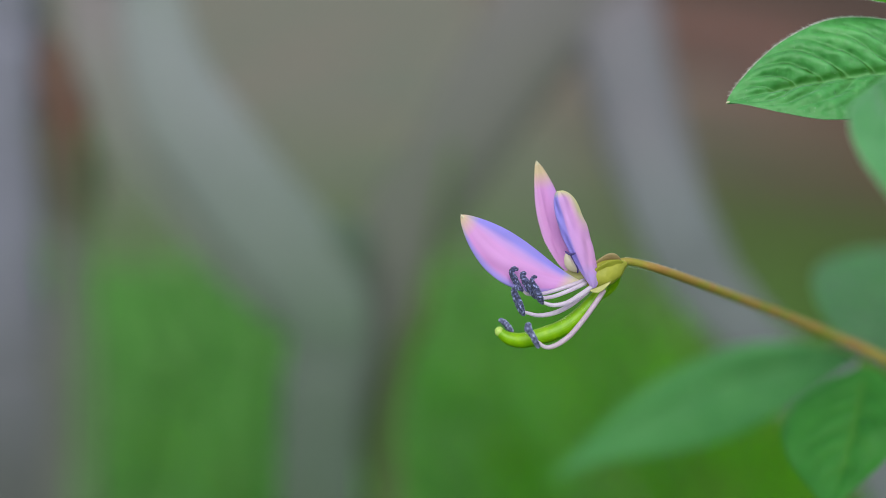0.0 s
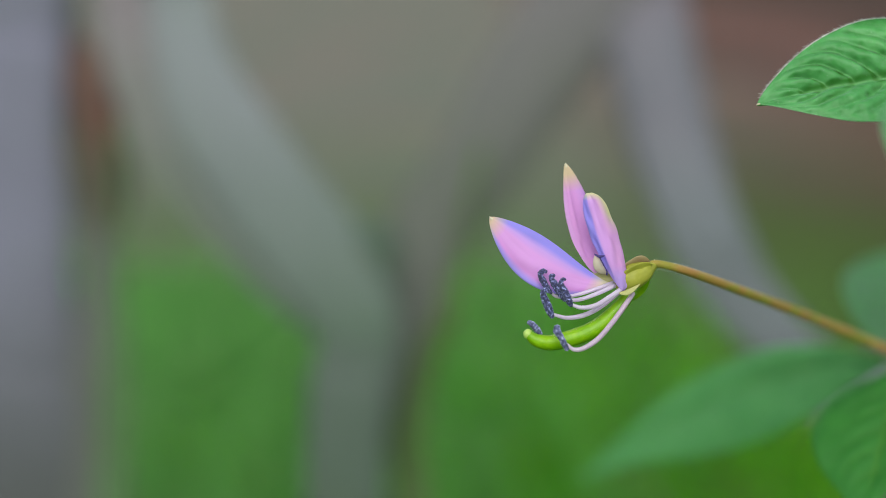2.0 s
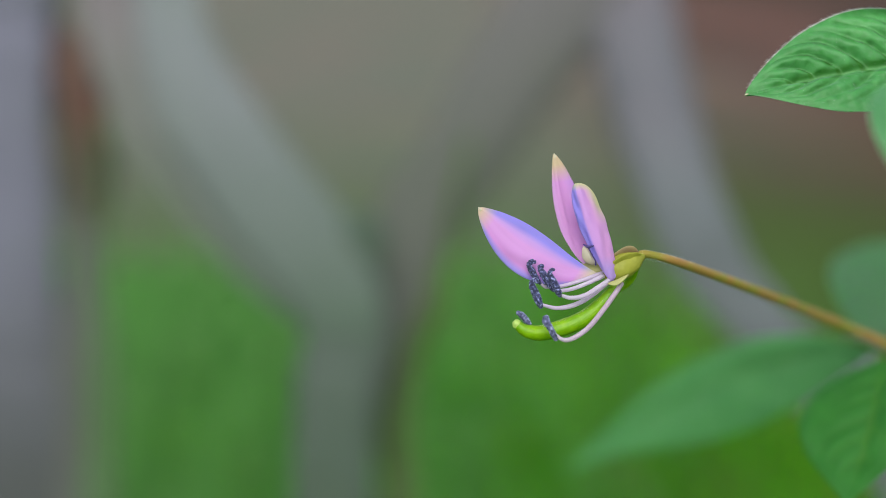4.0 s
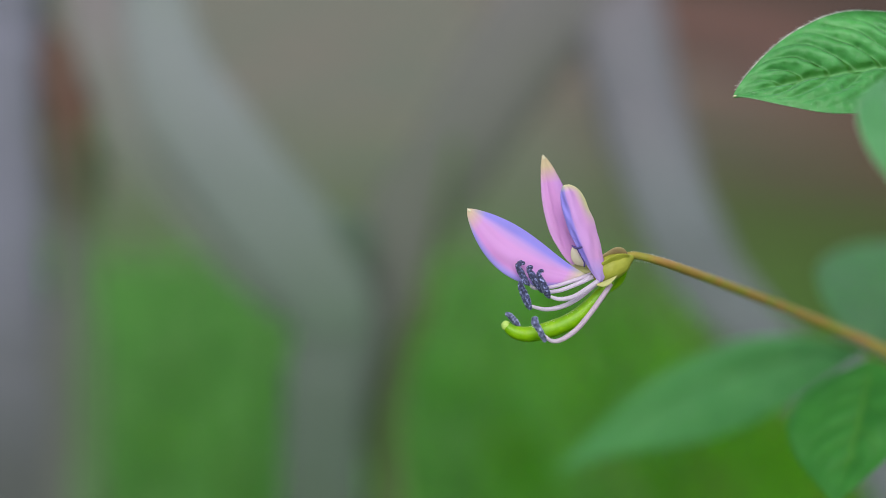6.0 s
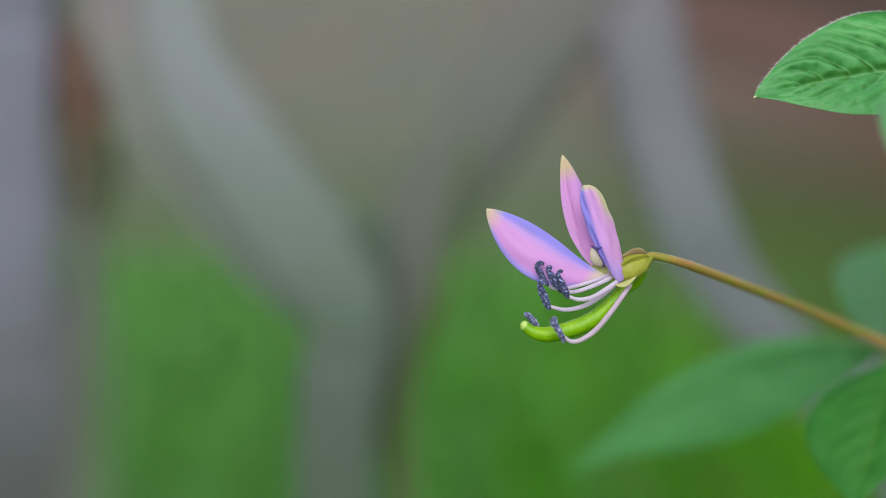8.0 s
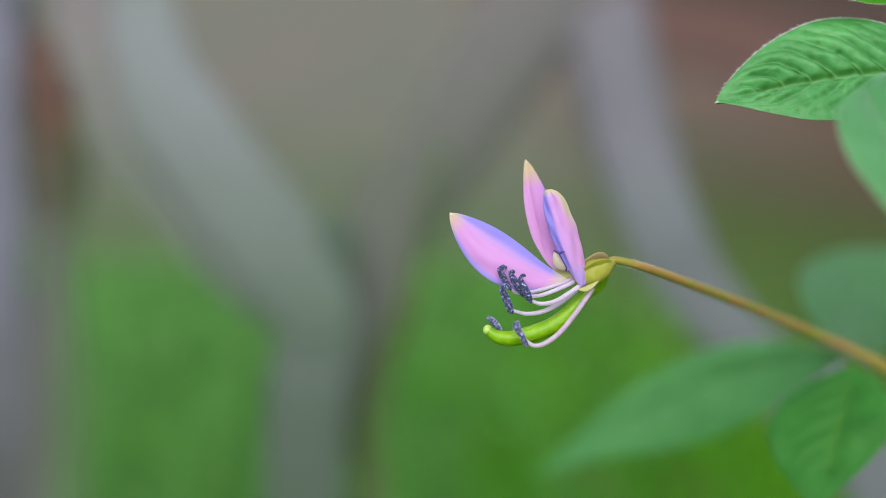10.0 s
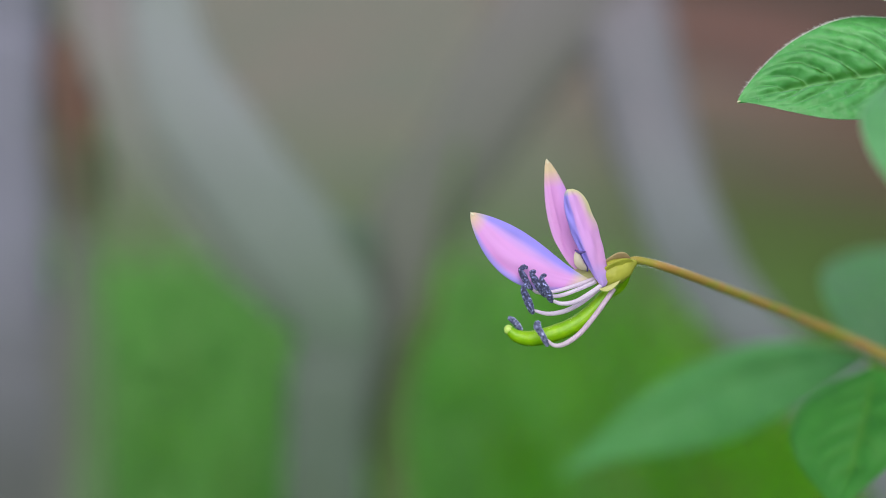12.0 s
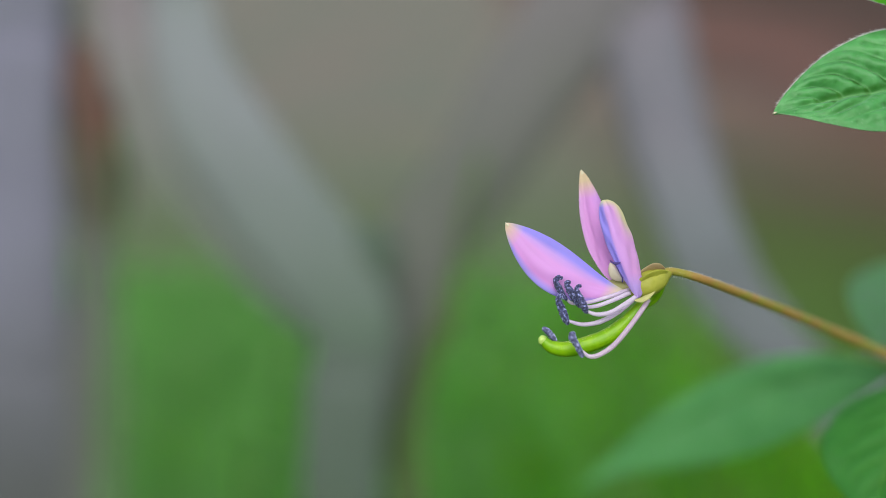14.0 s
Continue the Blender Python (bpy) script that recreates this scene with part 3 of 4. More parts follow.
def blades(name, count, place, height, width, mat, label, category, seed):
    """Grass: bent blades of three quads each, in one mesh."""
    rng = np.random.default_rng(seed)
    xy = place(rng, count)
    count = len(xy)
    h = height[0] + (height[1] - height[0]) * rng.random(count)
    turn, bend = rng.random(count) * 2 * np.pi, 0.15 + 0.75 * rng.random(count)
    w = width * (0.6 + 0.8 * rng.random(count))
    across = np.stack([np.cos(turn), np.sin(turn), np.zeros(count)], 1)
    lean = np.stack([-np.sin(turn), np.cos(turn), np.zeros(count)], 1)
    base = np.concatenate([xy, np.full((count, 1), -0.03)], 1)
    rings = []
    for k, share in ((0, 1.0), (0.4, 0.9), (0.75, 0.6), (1.0, 0.08)):
        c = base + lean * (bend * h * k * k)[:, None] + np.array([0, 0, 1.0]) * (h * k * (1 - 0.35 * bend * k))[:, None]
        off = across * (w * share / 2)[:, None]
        rings += [c - off, c + off]
    verts = np.stack(rings, 1).reshape(-1, 3)
    faces = []
    for i in range(count):
        o = i * 8
        faces += [(o, o + 1, o + 3, o + 2), (o + 2, o + 3, o + 5, o + 4), (o + 4, o + 5, o + 7, o + 6)]
    me = bpy.data.meshes.new(name)
    me.from_pydata(verts.tolist(), [], faces)
    me.materials.append(mat)
    return tagged(new(name, me), label, category, kind="stuff")


def lawn_place(rng, count):
    """Grass in uneven clumps that thins out away from the flower, farther on the west side."""
    x, y = rng.normal(0.1, 1.1, count * 3), rng.uniform(-1.6, 2.6, count * 3)
    patch = np.array([noise.noise(Vector((a * 1.7, b * 1.7, 0.5))) for a, b in zip(x, y)])
    edge = 1.40 - 0.6 * np.clip(x, -0.1, 0.7) + 0.30 * np.exp(-((x - 0.13) / 0.11) ** 2) - 0.15 * np.clip((-0.04 - x) / 0.12, 0, 1) - 2.2 * np.clip(-0.22 - x, 0, 0.3) + 0.4 * patch
    keep = rng.random(count * 3) < np.clip((edge - y) / 0.6, 0, 1) ** 1.4 * np.clip((y + 1.5 + patch) / 0.7, 0, 1)
    keep &= rng.random(count * 3) < np.clip((x + 0.62 + 0.7 * patch) / 0.4, 0.3, 1)
    # a clearing round the camera and the flower
    keep &= ~((np.abs(x) < 0.25) & (np.abs(y) < 0.3))
    return np.stack([x, y], 1)[keep][:count]


def weed_place(rng, count):
    """Paler weeds among the grass, to the west of the forked tree."""
    x, y = rng.normal(-0.30, 0.19, count * 2), 0.45 + 1.1 * rng.beta(1.4, 1.8, count * 2)
    x = x * (0.6 + 0.4 * y) + 0.03 * np.sin(y * 9)
    patch = np.array([noise.noise(Vector((p * 4, q * 4, 2.5))) for p, q in zip(x, y)])
    return np.stack([x, y], 1)[rng.random(count * 2) < 0.7 + patch][:count]


# ---- background stems ----
def build_trees():
    def world(points):
        """Stage points (u, v, d, r in mm) to world points with a radius, in metres."""
        return [(*at(u, v, d), r / 1000) for u, v, d, r in points]

    def tree(label, pts, mat, up, down_r, top_r):
        """A stem carried on upwards and down to the ground."""
        w = world(pts)
        a, b = Vector(w[0][:3]), Vector(w[1][:3])
        way = ((a - b).normalized() + Vector((0, 0, 0.8))).normalized()
        tops = [(*(a + way * up * k), w[0][3] + (top_r / 1000 - w[0][3]) * k) for k in (1.0, 0.55)]
        a, b = Vector(w[-1][:3]), Vector(w[-2][:3])
        way = ((a - b).normalized() + Vector((0, 0, -0.6))).normalized()
        foot = a + way * ((a.z + 0.05) / -way.z)
        line = tops + w + [(*foot, down_r / 1000)]
        ob = thing("young_tree", Vector(line[-1][:3]), label, "tree", "grey stems behind the flower")
        part("trunk", tube(line, 8, 24, 0.10, 0.021, flat=0.22), mat, ob)
        return ob

    def limb_of(pts, reach, tip, mat, label, on):
        line = world(pts)
        a, b = Vector(line[0][:3]), Vector(line[1][:3])
        way = ((a - b).normalized() + Vector((0, 0, 0.7))).normalized()
        part("limb", tube([(*(a + way * reach), tip), (*(a + way * reach / 2), (tip + line[0][3]) / 2)] + line, 8, 24, 0.10, 0.021, flat=0.22), mat, on, label)

    forked = tree("forked young tree with smooth grey bark", [(-26.80, -7.75, 283, 7.2), (-27.85, -16.95, 283, 9.2), (-29.43, -27.46, 283, 9.6), (-30.74, -41.91, 283, 9.6), (-31.53, -57.94, 283, 9.6)], bark_trunk, 0.012, 16, 8)
    limb_of([(-70.73, 65.95, 278, 6.5), (-69.08, 57.05, 279, 7.2), (-66.14, 44.22, 279, 8.6), (-61.10, 31.33, 280, 10.7), (-52.90, 18.37, 281, 11.9), (-42.58, 5.35, 281, 11.9), (-32.99, -7.72, 282, 11.1), (-27.82, -19.55, 283, 9.2), (-27.36, -31.44, 283, 6.6), (-28.22, -42.06, 284, 2.6)], 0.45, 0.004, bark_pale, "pale grey limb", forked)
    limb_of([(35.46, 81.03, 335, 15.9), (27.27, 67.56, 330, 15.3), (18.05, 52.80, 324, 13.7), (7.09, 36.32, 318, 12.1), (-3.19, 20.42, 312, 11.3), (-12.36, 5.82, 306, 10.8), (-18.66, -8.22, 300, 9.9), (-22.73, -20.41, 295, 8.4), (-24.23, -32.18, 290, 6.2), (-24.52, -42.50, 287, 3.3)], 0.4, 0.004, bark_dark, "darker grey leaning limb", forked)
    limb_of([(-84.86, 70.63, 292, 9.5), (-83.15, 59.72, 292, 9.8), (-80.37, 46.14, 291, 10.0), (-74.34, 32.57, 291, 10.1), (-65.09, 19.04, 291, 10.4), (-53.69, 5.53, 291, 10.4), (-43.39, -6.60, 290, 8.8), (-34.20, -17.37, 290, 5.4)], 0.4, 0.004, bark_rosy, "rosy grey limb", forked)
    limb_of([(-5.85, -4.04, 300, 1.1), (-9.47, -13.79, 300, 3.9), (-14.48, -24.93, 300, 4.6), (-17.4, -36.07, 300, 4.8), (-18.3, -47.21, 300, 4.6), (-17.83, -66.71, 300, 4.4), (-31.0, -100.0, 284, 5.0)], 0.03, 0.001, bark_tan, "olive-green shoot at the foot", forked)

    lean = [(44.99, 87.47, 362, 13.5), (45.59, 70.78, 346, 12.9), (45.1, 50.92, 322, 11.8), (45.06, 33.31, 298, 10.8), (45.74, 18.12, 277, 9.8), (48.97, 5.09, 268, 8.7), (55.69, -7.33, 268, 7.6), (64.14, -17.28, 268, 6.5), (73.46, -27.22, 268, 6.2), (81.54, -35.93, 268, 6.5), (89.63, -44.62, 268, 6.8), (97.7, -54.82, 268, 7.2)]
    sapling = tree("slender leaning young tree with grey bark", lean[6:], bark_mid, 0.012, 10, 7)
    limb_of(lean[:8], 0.45, 0.004, bark_mid, "leaning upper stem", sapling)

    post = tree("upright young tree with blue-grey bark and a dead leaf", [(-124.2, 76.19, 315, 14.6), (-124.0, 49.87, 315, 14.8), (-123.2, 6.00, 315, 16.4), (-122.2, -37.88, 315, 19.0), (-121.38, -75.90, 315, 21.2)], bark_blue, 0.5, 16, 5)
    limb_of([(-107.5, 58.0, 320, 2.2), (-106.5, 36.0, 320, 4.2), (-102.5, 14.0, 317, 5.0), (-99.0, 0.14, 314, 5.2), (-98.6, -17.11, 312, 6.2), (-99.8, -40.12, 312, 7.0), (-100.6, -58.82, 312, 7.2), (-101.4, -74.64, 312, 7.4)], 0.03, 0.001, bark_brown, "grey-brown side shoot", post)
    limb_of([(-92.0, 2.0, 306, 1.2), (-92.4, -10.0, 306, 2.6), (-92.0, -26.0, 306, 3.6), (-92.4, -44.0, 306, 4.2), (-93.0, -60.0, 306, 4.6), (-93.6, -74.64, 306, 4.8), (-104.0, -100.0, 312, 5.0)], 0.03, 0.001, bark_olive, "mossy green side shoot", post)
    # a dead leaf, and an added olive blade standing in for the gap's shade
    for axis, half, mat, label in (
            ([(-103.24, 57.34, 308), (-98.27, 39.79, 305), (-94.09, 20.16, 308)], 6.2, dead_brown, "curled rust-brown dead leaf"),
            ([(-103.42, 42.15, 312), (-99.02, 23.17, 310), (-94.44, 3.04, 312)], 8.1, gap_olive, "olive-brown blade added to darken the gap by the limb")):
        leaf = Blade(axis, (half, 0.5, 1.5), (-half, -0.7, 1.5), bulge=1, veins=6, quilt=0.4, wave=2)
        part("gap_leaf", leaf.mesh(20, 6, 0.4), mat, post, label)


# ---- the wild flower ----
def build_flower():
    foot = at(57.93, -18.74, 126.5)
    root = thing("spider_flower", Vector((foot.x, foot.y, -0.02)), "small wild spider flower with lilac petals and green leaflets", "flower plant")

    def up_to(p, r):
        return (*at(*p), r / 1000)

    stem = [(foot.x - 0.004, foot.y + 0.006, -0.03, 0.0026), (foot.x + 0.004, foot.y + 0.003, 0.10, 0.0024), (foot.x + 0.001, foot.y + 0.001, 0.24, 0.0021),
            up_to((57.81, -26.97, 126.5), 1.9), up_to((57.55, -9.26, 125.5), 1.7), up_to((56.64, 6.40, 124.4), 1.5), up_to((54.91, 21.61, 122.2), 1.2), up_to((53.71, 32.92, 120.0), 0.8)]
    part("main_stem", tube(stem, 8, 12, 0.06, 0.004), stem_green, root, "green stem tinged with brown")

    # stalk of the flower
    part("pedicel", stalk([(12.92, -0.94, 96.6, 0.30), (13.86, -0.90, 96.9, 0.31), (15.80, -1.36, 97.8, 0.34), (18.90, -2.29, 101.0, 0.39), (25.22, -4.31, 108.0, 0.45), (32.19, -6.68, 115.0, 0.50), (40.50, -9.88, 121.0, 0.55), (49.28, -14.05, 124.0, 0.59), (57.56, -18.77, 126.0, 0.65)], steps=8, sides=12, lumps=0.05, lump_size=0.0012), pedicel_ochre, root, "slender ochre flower stalk")

    rng = random.Random(5)
    fuzz = bmesh.new()
    line = spline([(*at(*p), 0.0) for p in ((13.29, -0.90, 96.7), (15.80, -1.36, 97.8), (18.90, -2.29, 101.0), (25.22, -4.31, 108.0), (32.19, -6.68, 115.0), (40.50, -9.88, 121.0))], 60)
    for i, c in enumerate(line):
        for _ in range(3):
            a = rng.uniform(0, 6.283)
            w = along(0.3 * math.cos(a), math.cos(a), math.sin(a)).normalized()
            spike(fuzz, Vector(c[:3]) + w * (0.00032 + 0.00012 * i / len(line)), w, 0.00016 * rng.uniform(0.4, 1.2), 0.000011)
    part("fine_hairs", fuzz, hair_white, root, kind="stuff")

    # calyx
    calyx = part("calyx", stalk([(13.47, -0.99, 96.7, 0.28), (13.10, -1.17, 96.6, 0.52), (12.53, -1.48, 96.4, 0.82), (11.80, -1.83, 96.3, 0.98), (11.08, -2.28, 96.2, 0.86), (10.44, -2.59, 96.1, 0.5)], steps=6, sides=18, lumps=0.1, lump_size=0.0006), calyx_green, root, "yellow-green flower base")
    sepals = (
        ([(13.07, -0.76, 96.4), (11.86, -0.22, 96), (10.81, -1.21, 96.2)], (0.22, 0.36, -0.3), (0.18, -0.31, 0.3), sepal_brown),
        ([(13.19, -0.94, 96), (11.86, -0.93, 95.3), (10.63, -1.73, 95.4)], (0.18, 0.31, -0.2), (0.18, -0.36, 0.2), calyx_green),
        ([(11.01, -2.28, 96.4), (9.71, -1.66, 96.8), (7.61, -2.04, 97.6)], (0.00, 0.40, 0.2), (0.00, -0.40, -0.2), sepal_yellow),
        ([(10.42, -3.13, 95.1), (11.19, -3.26, 94.9), (12.12, -2.43, 95.3)], (0.00, 0.22, 0.1), (0.00, -0.22, -0.2), sepal_yellow),
        ([(13.20, -1.67, 97.2), (12.80, -3.0, 97.9), (11.86, -3.9, 98.2)], (-0.31, 0.18, 0.1), (0.26, -0.14, 0.1), pod_green),
    )
    for axis, a, b, mat in sepals:
        part("sepal", Blade(axis, a, b, bulge=0.08).mesh(14, 4, 0.12), mat, calyx)

    # petals
    left = part("petal", Blade([(10.22, -2.51, 96.6), (5.09, -2.63, 96.2), (0.40, 2.79, 95.4)], (0.80, 1.70, 0.15), (-1.22, -1.50, -0.15), 0.80, 1.36, round_b=0.66, shift_b=1.10, bulge=0.18, wave=0.14, seed=3.0).mesh(48, 14, 0.14), petal_left, root, "lilac petal with a violet margin")
    upright = part("petal", Blade([(9.93, -2.39, 97.2), (7.45, -0.41, 97.8), (6.46, 7.16, 97.6)], (1.72, 0.18, 0.4), (-0.76, -0.13, -0.3), 0.66, 1.15, bulge=0.15, wave=0.2, seed=5.0).mesh(40, 12, 0.14), petal_upper, root, "upright pink petal with a cream base")
    part("petal", Blade([(10.74, -3.00, 95.2), (8.80, 1.60, 94.6), (8.02, 4.66, 95)], (1.42, 0.16, 0.9), (-0.84, 0.05, 0.5), 0.32, 1.28, round_b=0.5, shift_b=1.2, bulge=0.16, wave=0.22, seed=8.0).mesh(40, 12, 0.14), petal_front, root, "folded petal, pink outside and violet inside")
    part("petal_point", stalk([(0.58, 2.60, 95.4, 0.14), (0.46, 2.72, 95.38, 0.08), (0.40, 2.84, 95.36, 0.02)], sides=8), stigma_cream, left)
    part("petal_point", stalk([(6.56, 6.84, 97.6, 0.12), (6.52, 7.04, 97.6, 0.08), (6.46, 7.18, 97.6, 0.02)], sides=8), stigma_cream, upright)
    claw = part("petal_claw", Blade([(10.05, -1.62, 96.2), (9.25, -1.35, 95.9), (8.66, -0.25, 96.2)], (0.56, 0.32, 0.2), (-0.50, -0.34, 0.3), 0.7, 1.0, bulge=0.12).mesh(16, 5, 0.14), stigma_cream, root, "cream claw of a petal")
    for rim in ([(8.50, -0.10, 94.7, 0.05), (8.88, -0.30, 94.6, 0.12), (9.30, -0.22, 94.6, 0.06)],
                [(8.90, -0.34, 94.7, 0.06), (9.20, -0.92, 94.7, 0.05), (9.46, -1.40, 94.7, 0.06), (9.48, -1.74, 94.8, 0.07)]):
        part("purple_rim", stalk(rim, sides=6), claw_purple, claw)

    # pod and stigma
    pod = part("pod", stalk([(11.75, -2.96, 96.6, 0.36), (11.20, -3.63, 96.5, 0.48), (10.19, -4.72, 96.3, 0.56), (8.74, -5.94, 96.1, 0.66), (6.95, -6.69, 96, 0.66), (5.16, -7.08, 95.9, 0.60), (4.09, -6.89, 95.8, 0.5), (3.47, -6.45, 95.8, 0.36)], steps=10, sides=60, lumps=0.06, lump_size=0.0007, ridges=25, ridge=0.055), pod_green, root, "bright yellow-green curved young pod")
    rng = random.Random(21)
    warts = bmesh.new()
    for c in spline([(*at(*p), 0.0) for p in ((9.87, -4.96, 96.2), (8.52, -5.93, 96.1), (6.86, -6.64, 96), (5.16, -7.08, 95.9))], 24):
        for _ in range(2):
            a = rng.uniform(0, 6.283)
            w = along(0.9 * math.cos(a), 0.9 * math.sin(a), -rng.uniform(0.4, 1.0)).normalized()
            spike(warts, Vector(c[:3]) + w * 0.00063, w, 0.00007, 0.000022)
    part("fine_hairs", warts, hair_white, pod, kind="stuff")
    part("stigma", stalk([(3.74, -6.58, 95.8, 0.24), (3.46, -6.42, 95.8, 0.38), (3.22, -6.32, 95.8, 0.34), (3.10, -6.28, 95.8, 0.14)], sides=20, lumps=0.14, lump_size=0.00025), stigma_pale, pod)

    # stamens: each filament carries its anther
    def stamen(line, head, mat, head_mat):
        f = part("stamen", stalk([(u, v, d, r * 1.06) for u, v, d, r in line], steps=8, sides=10), mat, root)
        part("anther", stalk(head, steps=8, sides=24, lumps=0.34, lump_size=0.00011, ridges=5, ridge=0.35), head_mat, f, "dark blue-grey anther dusted with pollen")

    stamen([(10.20, -2.37, 96.4, 0.17), (8.50, -2.94, 95.9, 0.15), (6.92, -3.37, 95.6, 0.14), (5.67, -3.45, 95.4, 0.12), (5.13, -3.01, 95.3, 0.1)],
           [(5.26, -3.19, 95.3, 0.1), (4.95, -2.83, 95.2, 0.2), (4.60, -2.21, 95.2, 0.24), (4.33, -1.72, 95.2, 0.2), (4.55, -1.46, 95.2, 0.2), (4.86, -1.50, 95.2, 0.12)], filament_white, anther_blue)
    stamen([(10.25, -2.58, 96, 0.17), (8.91, -3.15, 95.5, 0.16), (7.56, -3.62, 95.2, 0.15), (6.53, -3.70, 95, 0.13), (6.22, -3.48, 95, 0.11)],
           [(6.26, -3.75, 95, 0.12), (5.99, -3.30, 94.9, 0.24), (5.60, -2.64, 94.9, 0.28), (5.24, -2.11, 94.9, 0.22), (5.20, -1.81, 94.9, 0.17), (5.46, -1.81, 94.9, 0.12)], filament_white, anther_blue)
    stamen([(10.63, -2.88, 95.4, 0.19), (9.74, -3.44, 94.9, 0.19), (8.61, -4.08, 94.6, 0.18), (7.49, -4.25, 94.4, 0.15), (6.66, -3.99, 94.4, 0.11)],
           [(6.75, -4.16, 94.4, 0.12), (6.52, -3.72, 94.3, 0.25), (6.22, -3.02, 94.3, 0.26), (5.91, -2.41, 94.3, 0.18), (6.04, -2.10, 94.3, 0.15), (6.26, -2.06, 94.3, 0.11)], filament_white, anther_blue)
    stamen([(10.54, -3.17, 96.2, 0.16), (9.13, -4.21, 95.5, 0.17), (7.77, -4.86, 95.1, 0.18), (6.43, -5.06, 94.8, 0.15), (5.28, -4.79, 94.7, 0.11)],
           [(5.28, -5.06, 94.7, 0.13), (5.05, -4.52, 94.6, 0.27), (4.74, -3.73, 94.6, 0.28), (4.52, -3.16, 94.6, 0.22), (4.70, -2.85, 94.6, 0.18), (5.01, -3.07, 94.6, 0.13)], filament_white, anther_blue)
    stamen([(11.53, -3.02, 97, 0.16), (10.25, -4.75, 97.3, 0.16), (8.0, -6.2, 97.5, 0.15), (5.46, -6.85, 97.2, 0.13), (4.49, -6.62, 96.8, 0.11)],
           [(4.48, -6.50, 96.6, 0.16), (4.17, -6.09, 96.5, 0.24), (3.80, -5.68, 96.4, 0.24), (3.45, -5.46, 96.4, 0.15)], filament_pink, anther_pale)
    stamen([(11.65, -3.16, 95.8, 0.18), (11.05, -3.93, 95.2, 0.19), (9.94, -5.36, 94.7, 0.19), (8.81, -6.62, 94.4, 0.19), (7.70, -7.35, 94.2, 0.18), (6.90, -7.47, 94.1, 0.15), (6.33, -7.07, 94, 0.11)],
           [(6.37, -7.51, 94, 0.14), (6.15, -7.02, 93.9, 0.22), (5.84, -6.45, 93.9, 0.23), (5.58, -6.02, 93.9, 0.27), (5.62, -5.62, 93.9, 0.2)], filament_pink, anther_pale)

    # upper leaf: three leaflets on one stalk
    part("petiole", stalk([(39.14, 13.86, 98.5, 0.4), (43.32, 12.00, 103, 0.5), (56.69, 6.40, 124.4, 0.7)], sides=10), stem_green, root)
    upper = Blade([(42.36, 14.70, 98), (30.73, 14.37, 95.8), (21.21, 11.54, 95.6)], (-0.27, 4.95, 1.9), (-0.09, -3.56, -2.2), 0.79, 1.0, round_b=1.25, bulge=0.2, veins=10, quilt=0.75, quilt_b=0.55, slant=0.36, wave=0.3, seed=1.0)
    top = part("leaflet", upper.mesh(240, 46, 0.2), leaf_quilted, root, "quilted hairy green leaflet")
    part("hair_fringe", upper.fringe(1, 260, 0.34), hair_white, top, kind="stuff")
    part("hair_fringe", upper.fringe(-1, 110, 0.08, seed=4), hair_white, top, kind="stuff")
    part("leaf_point", stalk([(21.46, 11.62, 95.5, 0.05), (21.30, 11.57, 95.5, 0.08), (21.17, 11.52, 95.5, 0.03)], sides=8), stigma_cream, top, "pale point at the tip of the leaflet")
    part("leaf_down", upper.down(220, 0.10), hair_white, top, kind="stuff")
    hang = Blade([(28.67, 11.19, 82.8), (27.74, 5.97, 77.4), (33.09, -2.02, 73.8)], (-3.24, -1.62, -2.3), (3.31, 1.55, 2.7), 0.5, 0.5, bulge=0.4, veins=7, quilt=0.2, wave=0.3, seed=2.0)
    low = part("leaflet", hang.mesh(60, 16, 0.2), leaf_green, root, "drooping green leaflet with a purplish margin")
    part("hair_fringe", hang.fringe(1, 110, 0.18, seed=6), hair_white, low, kind="stuff")

    part("petiolule", stalk([(28.9, 11.3, 83.1, 0.25), (33.2, 13.0, 90, 0.3), (40.23, 14.09, 99.5, 0.36)], sides=8), leaf_green, root)

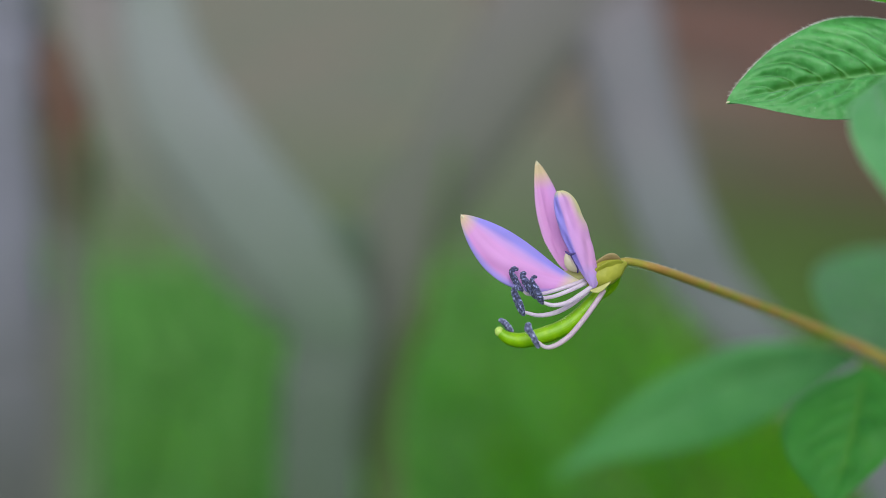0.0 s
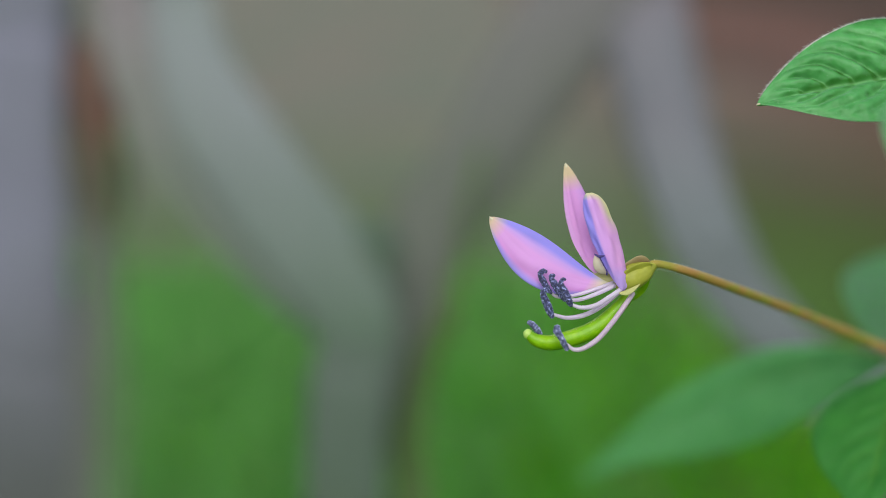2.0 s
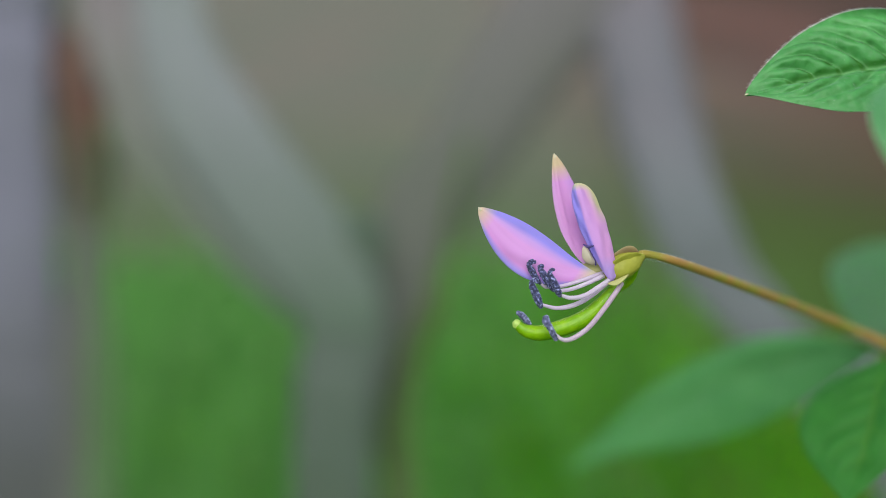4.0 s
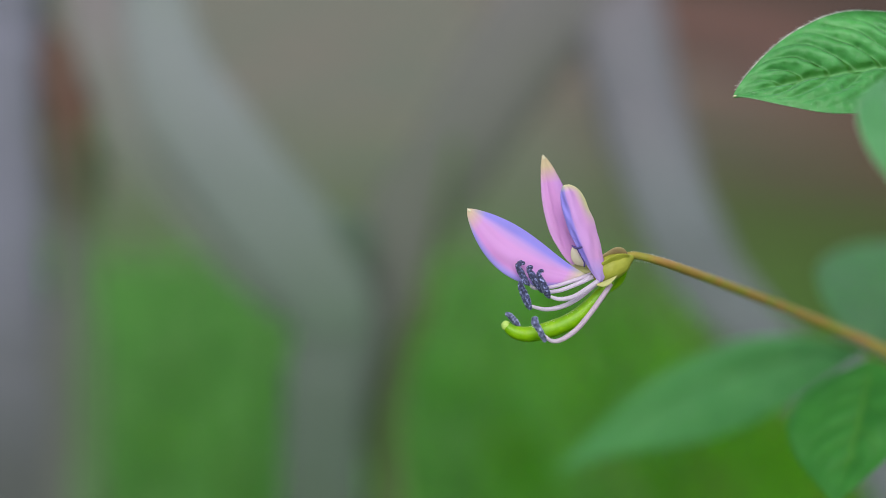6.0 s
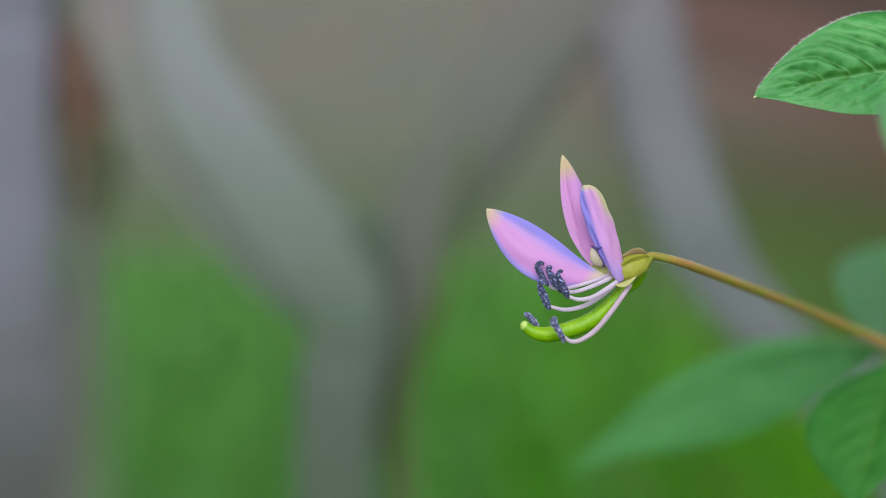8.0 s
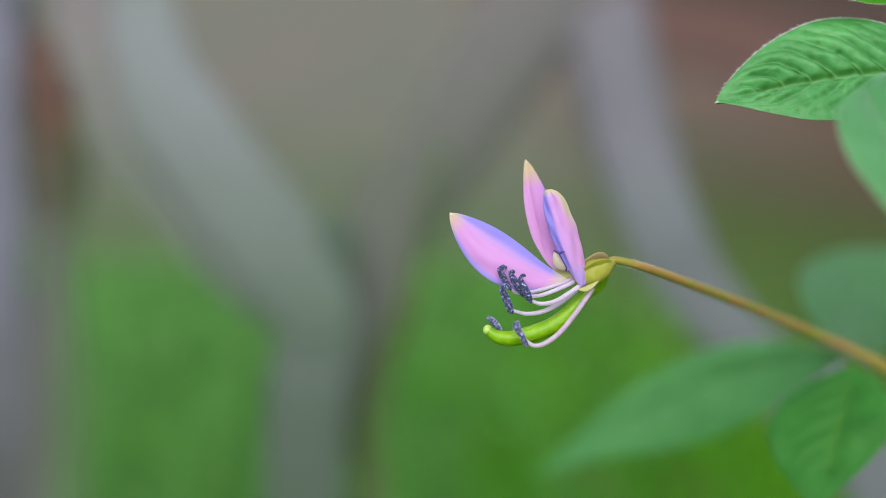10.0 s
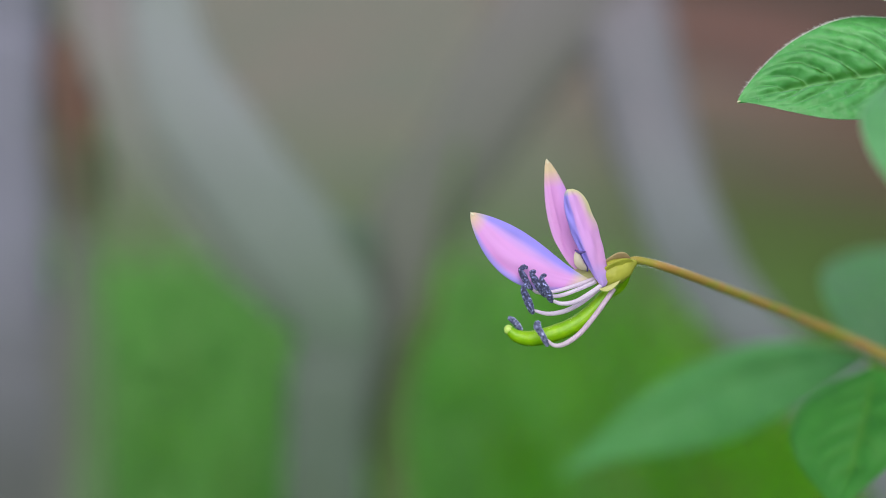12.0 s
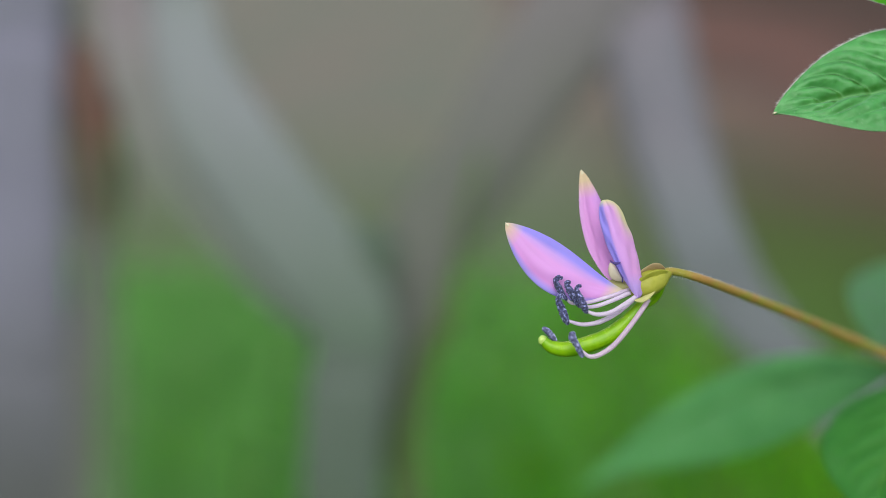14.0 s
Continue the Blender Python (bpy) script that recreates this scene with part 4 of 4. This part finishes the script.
    # leaflet over it, seen from below
    part("petiole", stalk([(41.31, 22.20, 101, 0.35), (45.14, 22.47, 105, 0.4), (54.55, 22.65, 121.6, 0.6)], sides=10), stem_green, root)
    over = Blade([(41.31, 22.20, 101), (33.94, 22.35, 98), (27.80, 20.85, 95.6)], (0.00, 3.12, 4.5), (0.18, -2.35, -1.2), 0.8, 0.8, bulge=0.2, veins=7, quilt=0.15, wave=0.3, seed=6.0)
    cover = part("leaflet", over.mesh(60, 14, 0.2), leaf_under, root, "bright green leaflet seen from below")
    part("hair_fringe", over.fringe(-1, 90, 0.26, seed=7), hair_white, cover, kind="stuff")

    # lower leaf: three leaflets, farther back
    part("petiole", stalk([(40.90, -11.40, 123, 0.45), (44.6, -14.9, 124.3, 0.52), (57.81, -26.97, 126.5, 0.8)], sides=10), stem_green, root)
    part("leaflet", Blade([(43.93, -11.72, 132.2), (32.69, -13.69, 154.4), (12.98, -32.99, 173.7)], (-0.85, 3.70, 1.5), (0.71, -5.98, -3.2), 1.08, 0.88, round_b=1.3, bulge=0.4, veins=9, quilt=0.22, wave=0.5, seed=11.0).mesh(80, 16, 0.2), leaf_soft, root, "long soft green leaflet")
    part("leaflet", Blade([(40.65, -11.51, 121.0), (37.98, -17.11, 115.5), (33.68, -23.60, 110.2)], (-6.43, -0.54, 1.7), (4.50, 0.32, -1.7), 1.0, 0.8, round_b=1.0, bulge=0.3, veins=7, quilt=0.22, wave=0.4, seed=12.0).mesh(70, 18, 0.2), leaf_deep, root, "deep green leaflet with a sunken midrib")
    part("leaflet", Blade([(42.22, -11.07, 126.1), (50.98, -4.31, 157.3), (70.89, 0.08, 176.3)], (-6.13, 3.36, 4.0), (4.38, -4.38, -2.3), 0.8, 0.9, bulge=0.4, veins=7, quilt=0.2, wave=0.4, seed=13.0).mesh(60, 14, 0.2), leaf_mid, root, "rounded soft green leaflet")


build_ground()
blades("grass", 26000, lawn_place, (0.025, 0.07), 0.007, grass_green, "short green grass over dark soil", "grass", 7)
blades("weeds", 9000, weed_place, (0.03, 0.075), 0.009, weed_green, "patch of pale green weeds in the grass", "weeds", 9)
build_trees()
build_flower()
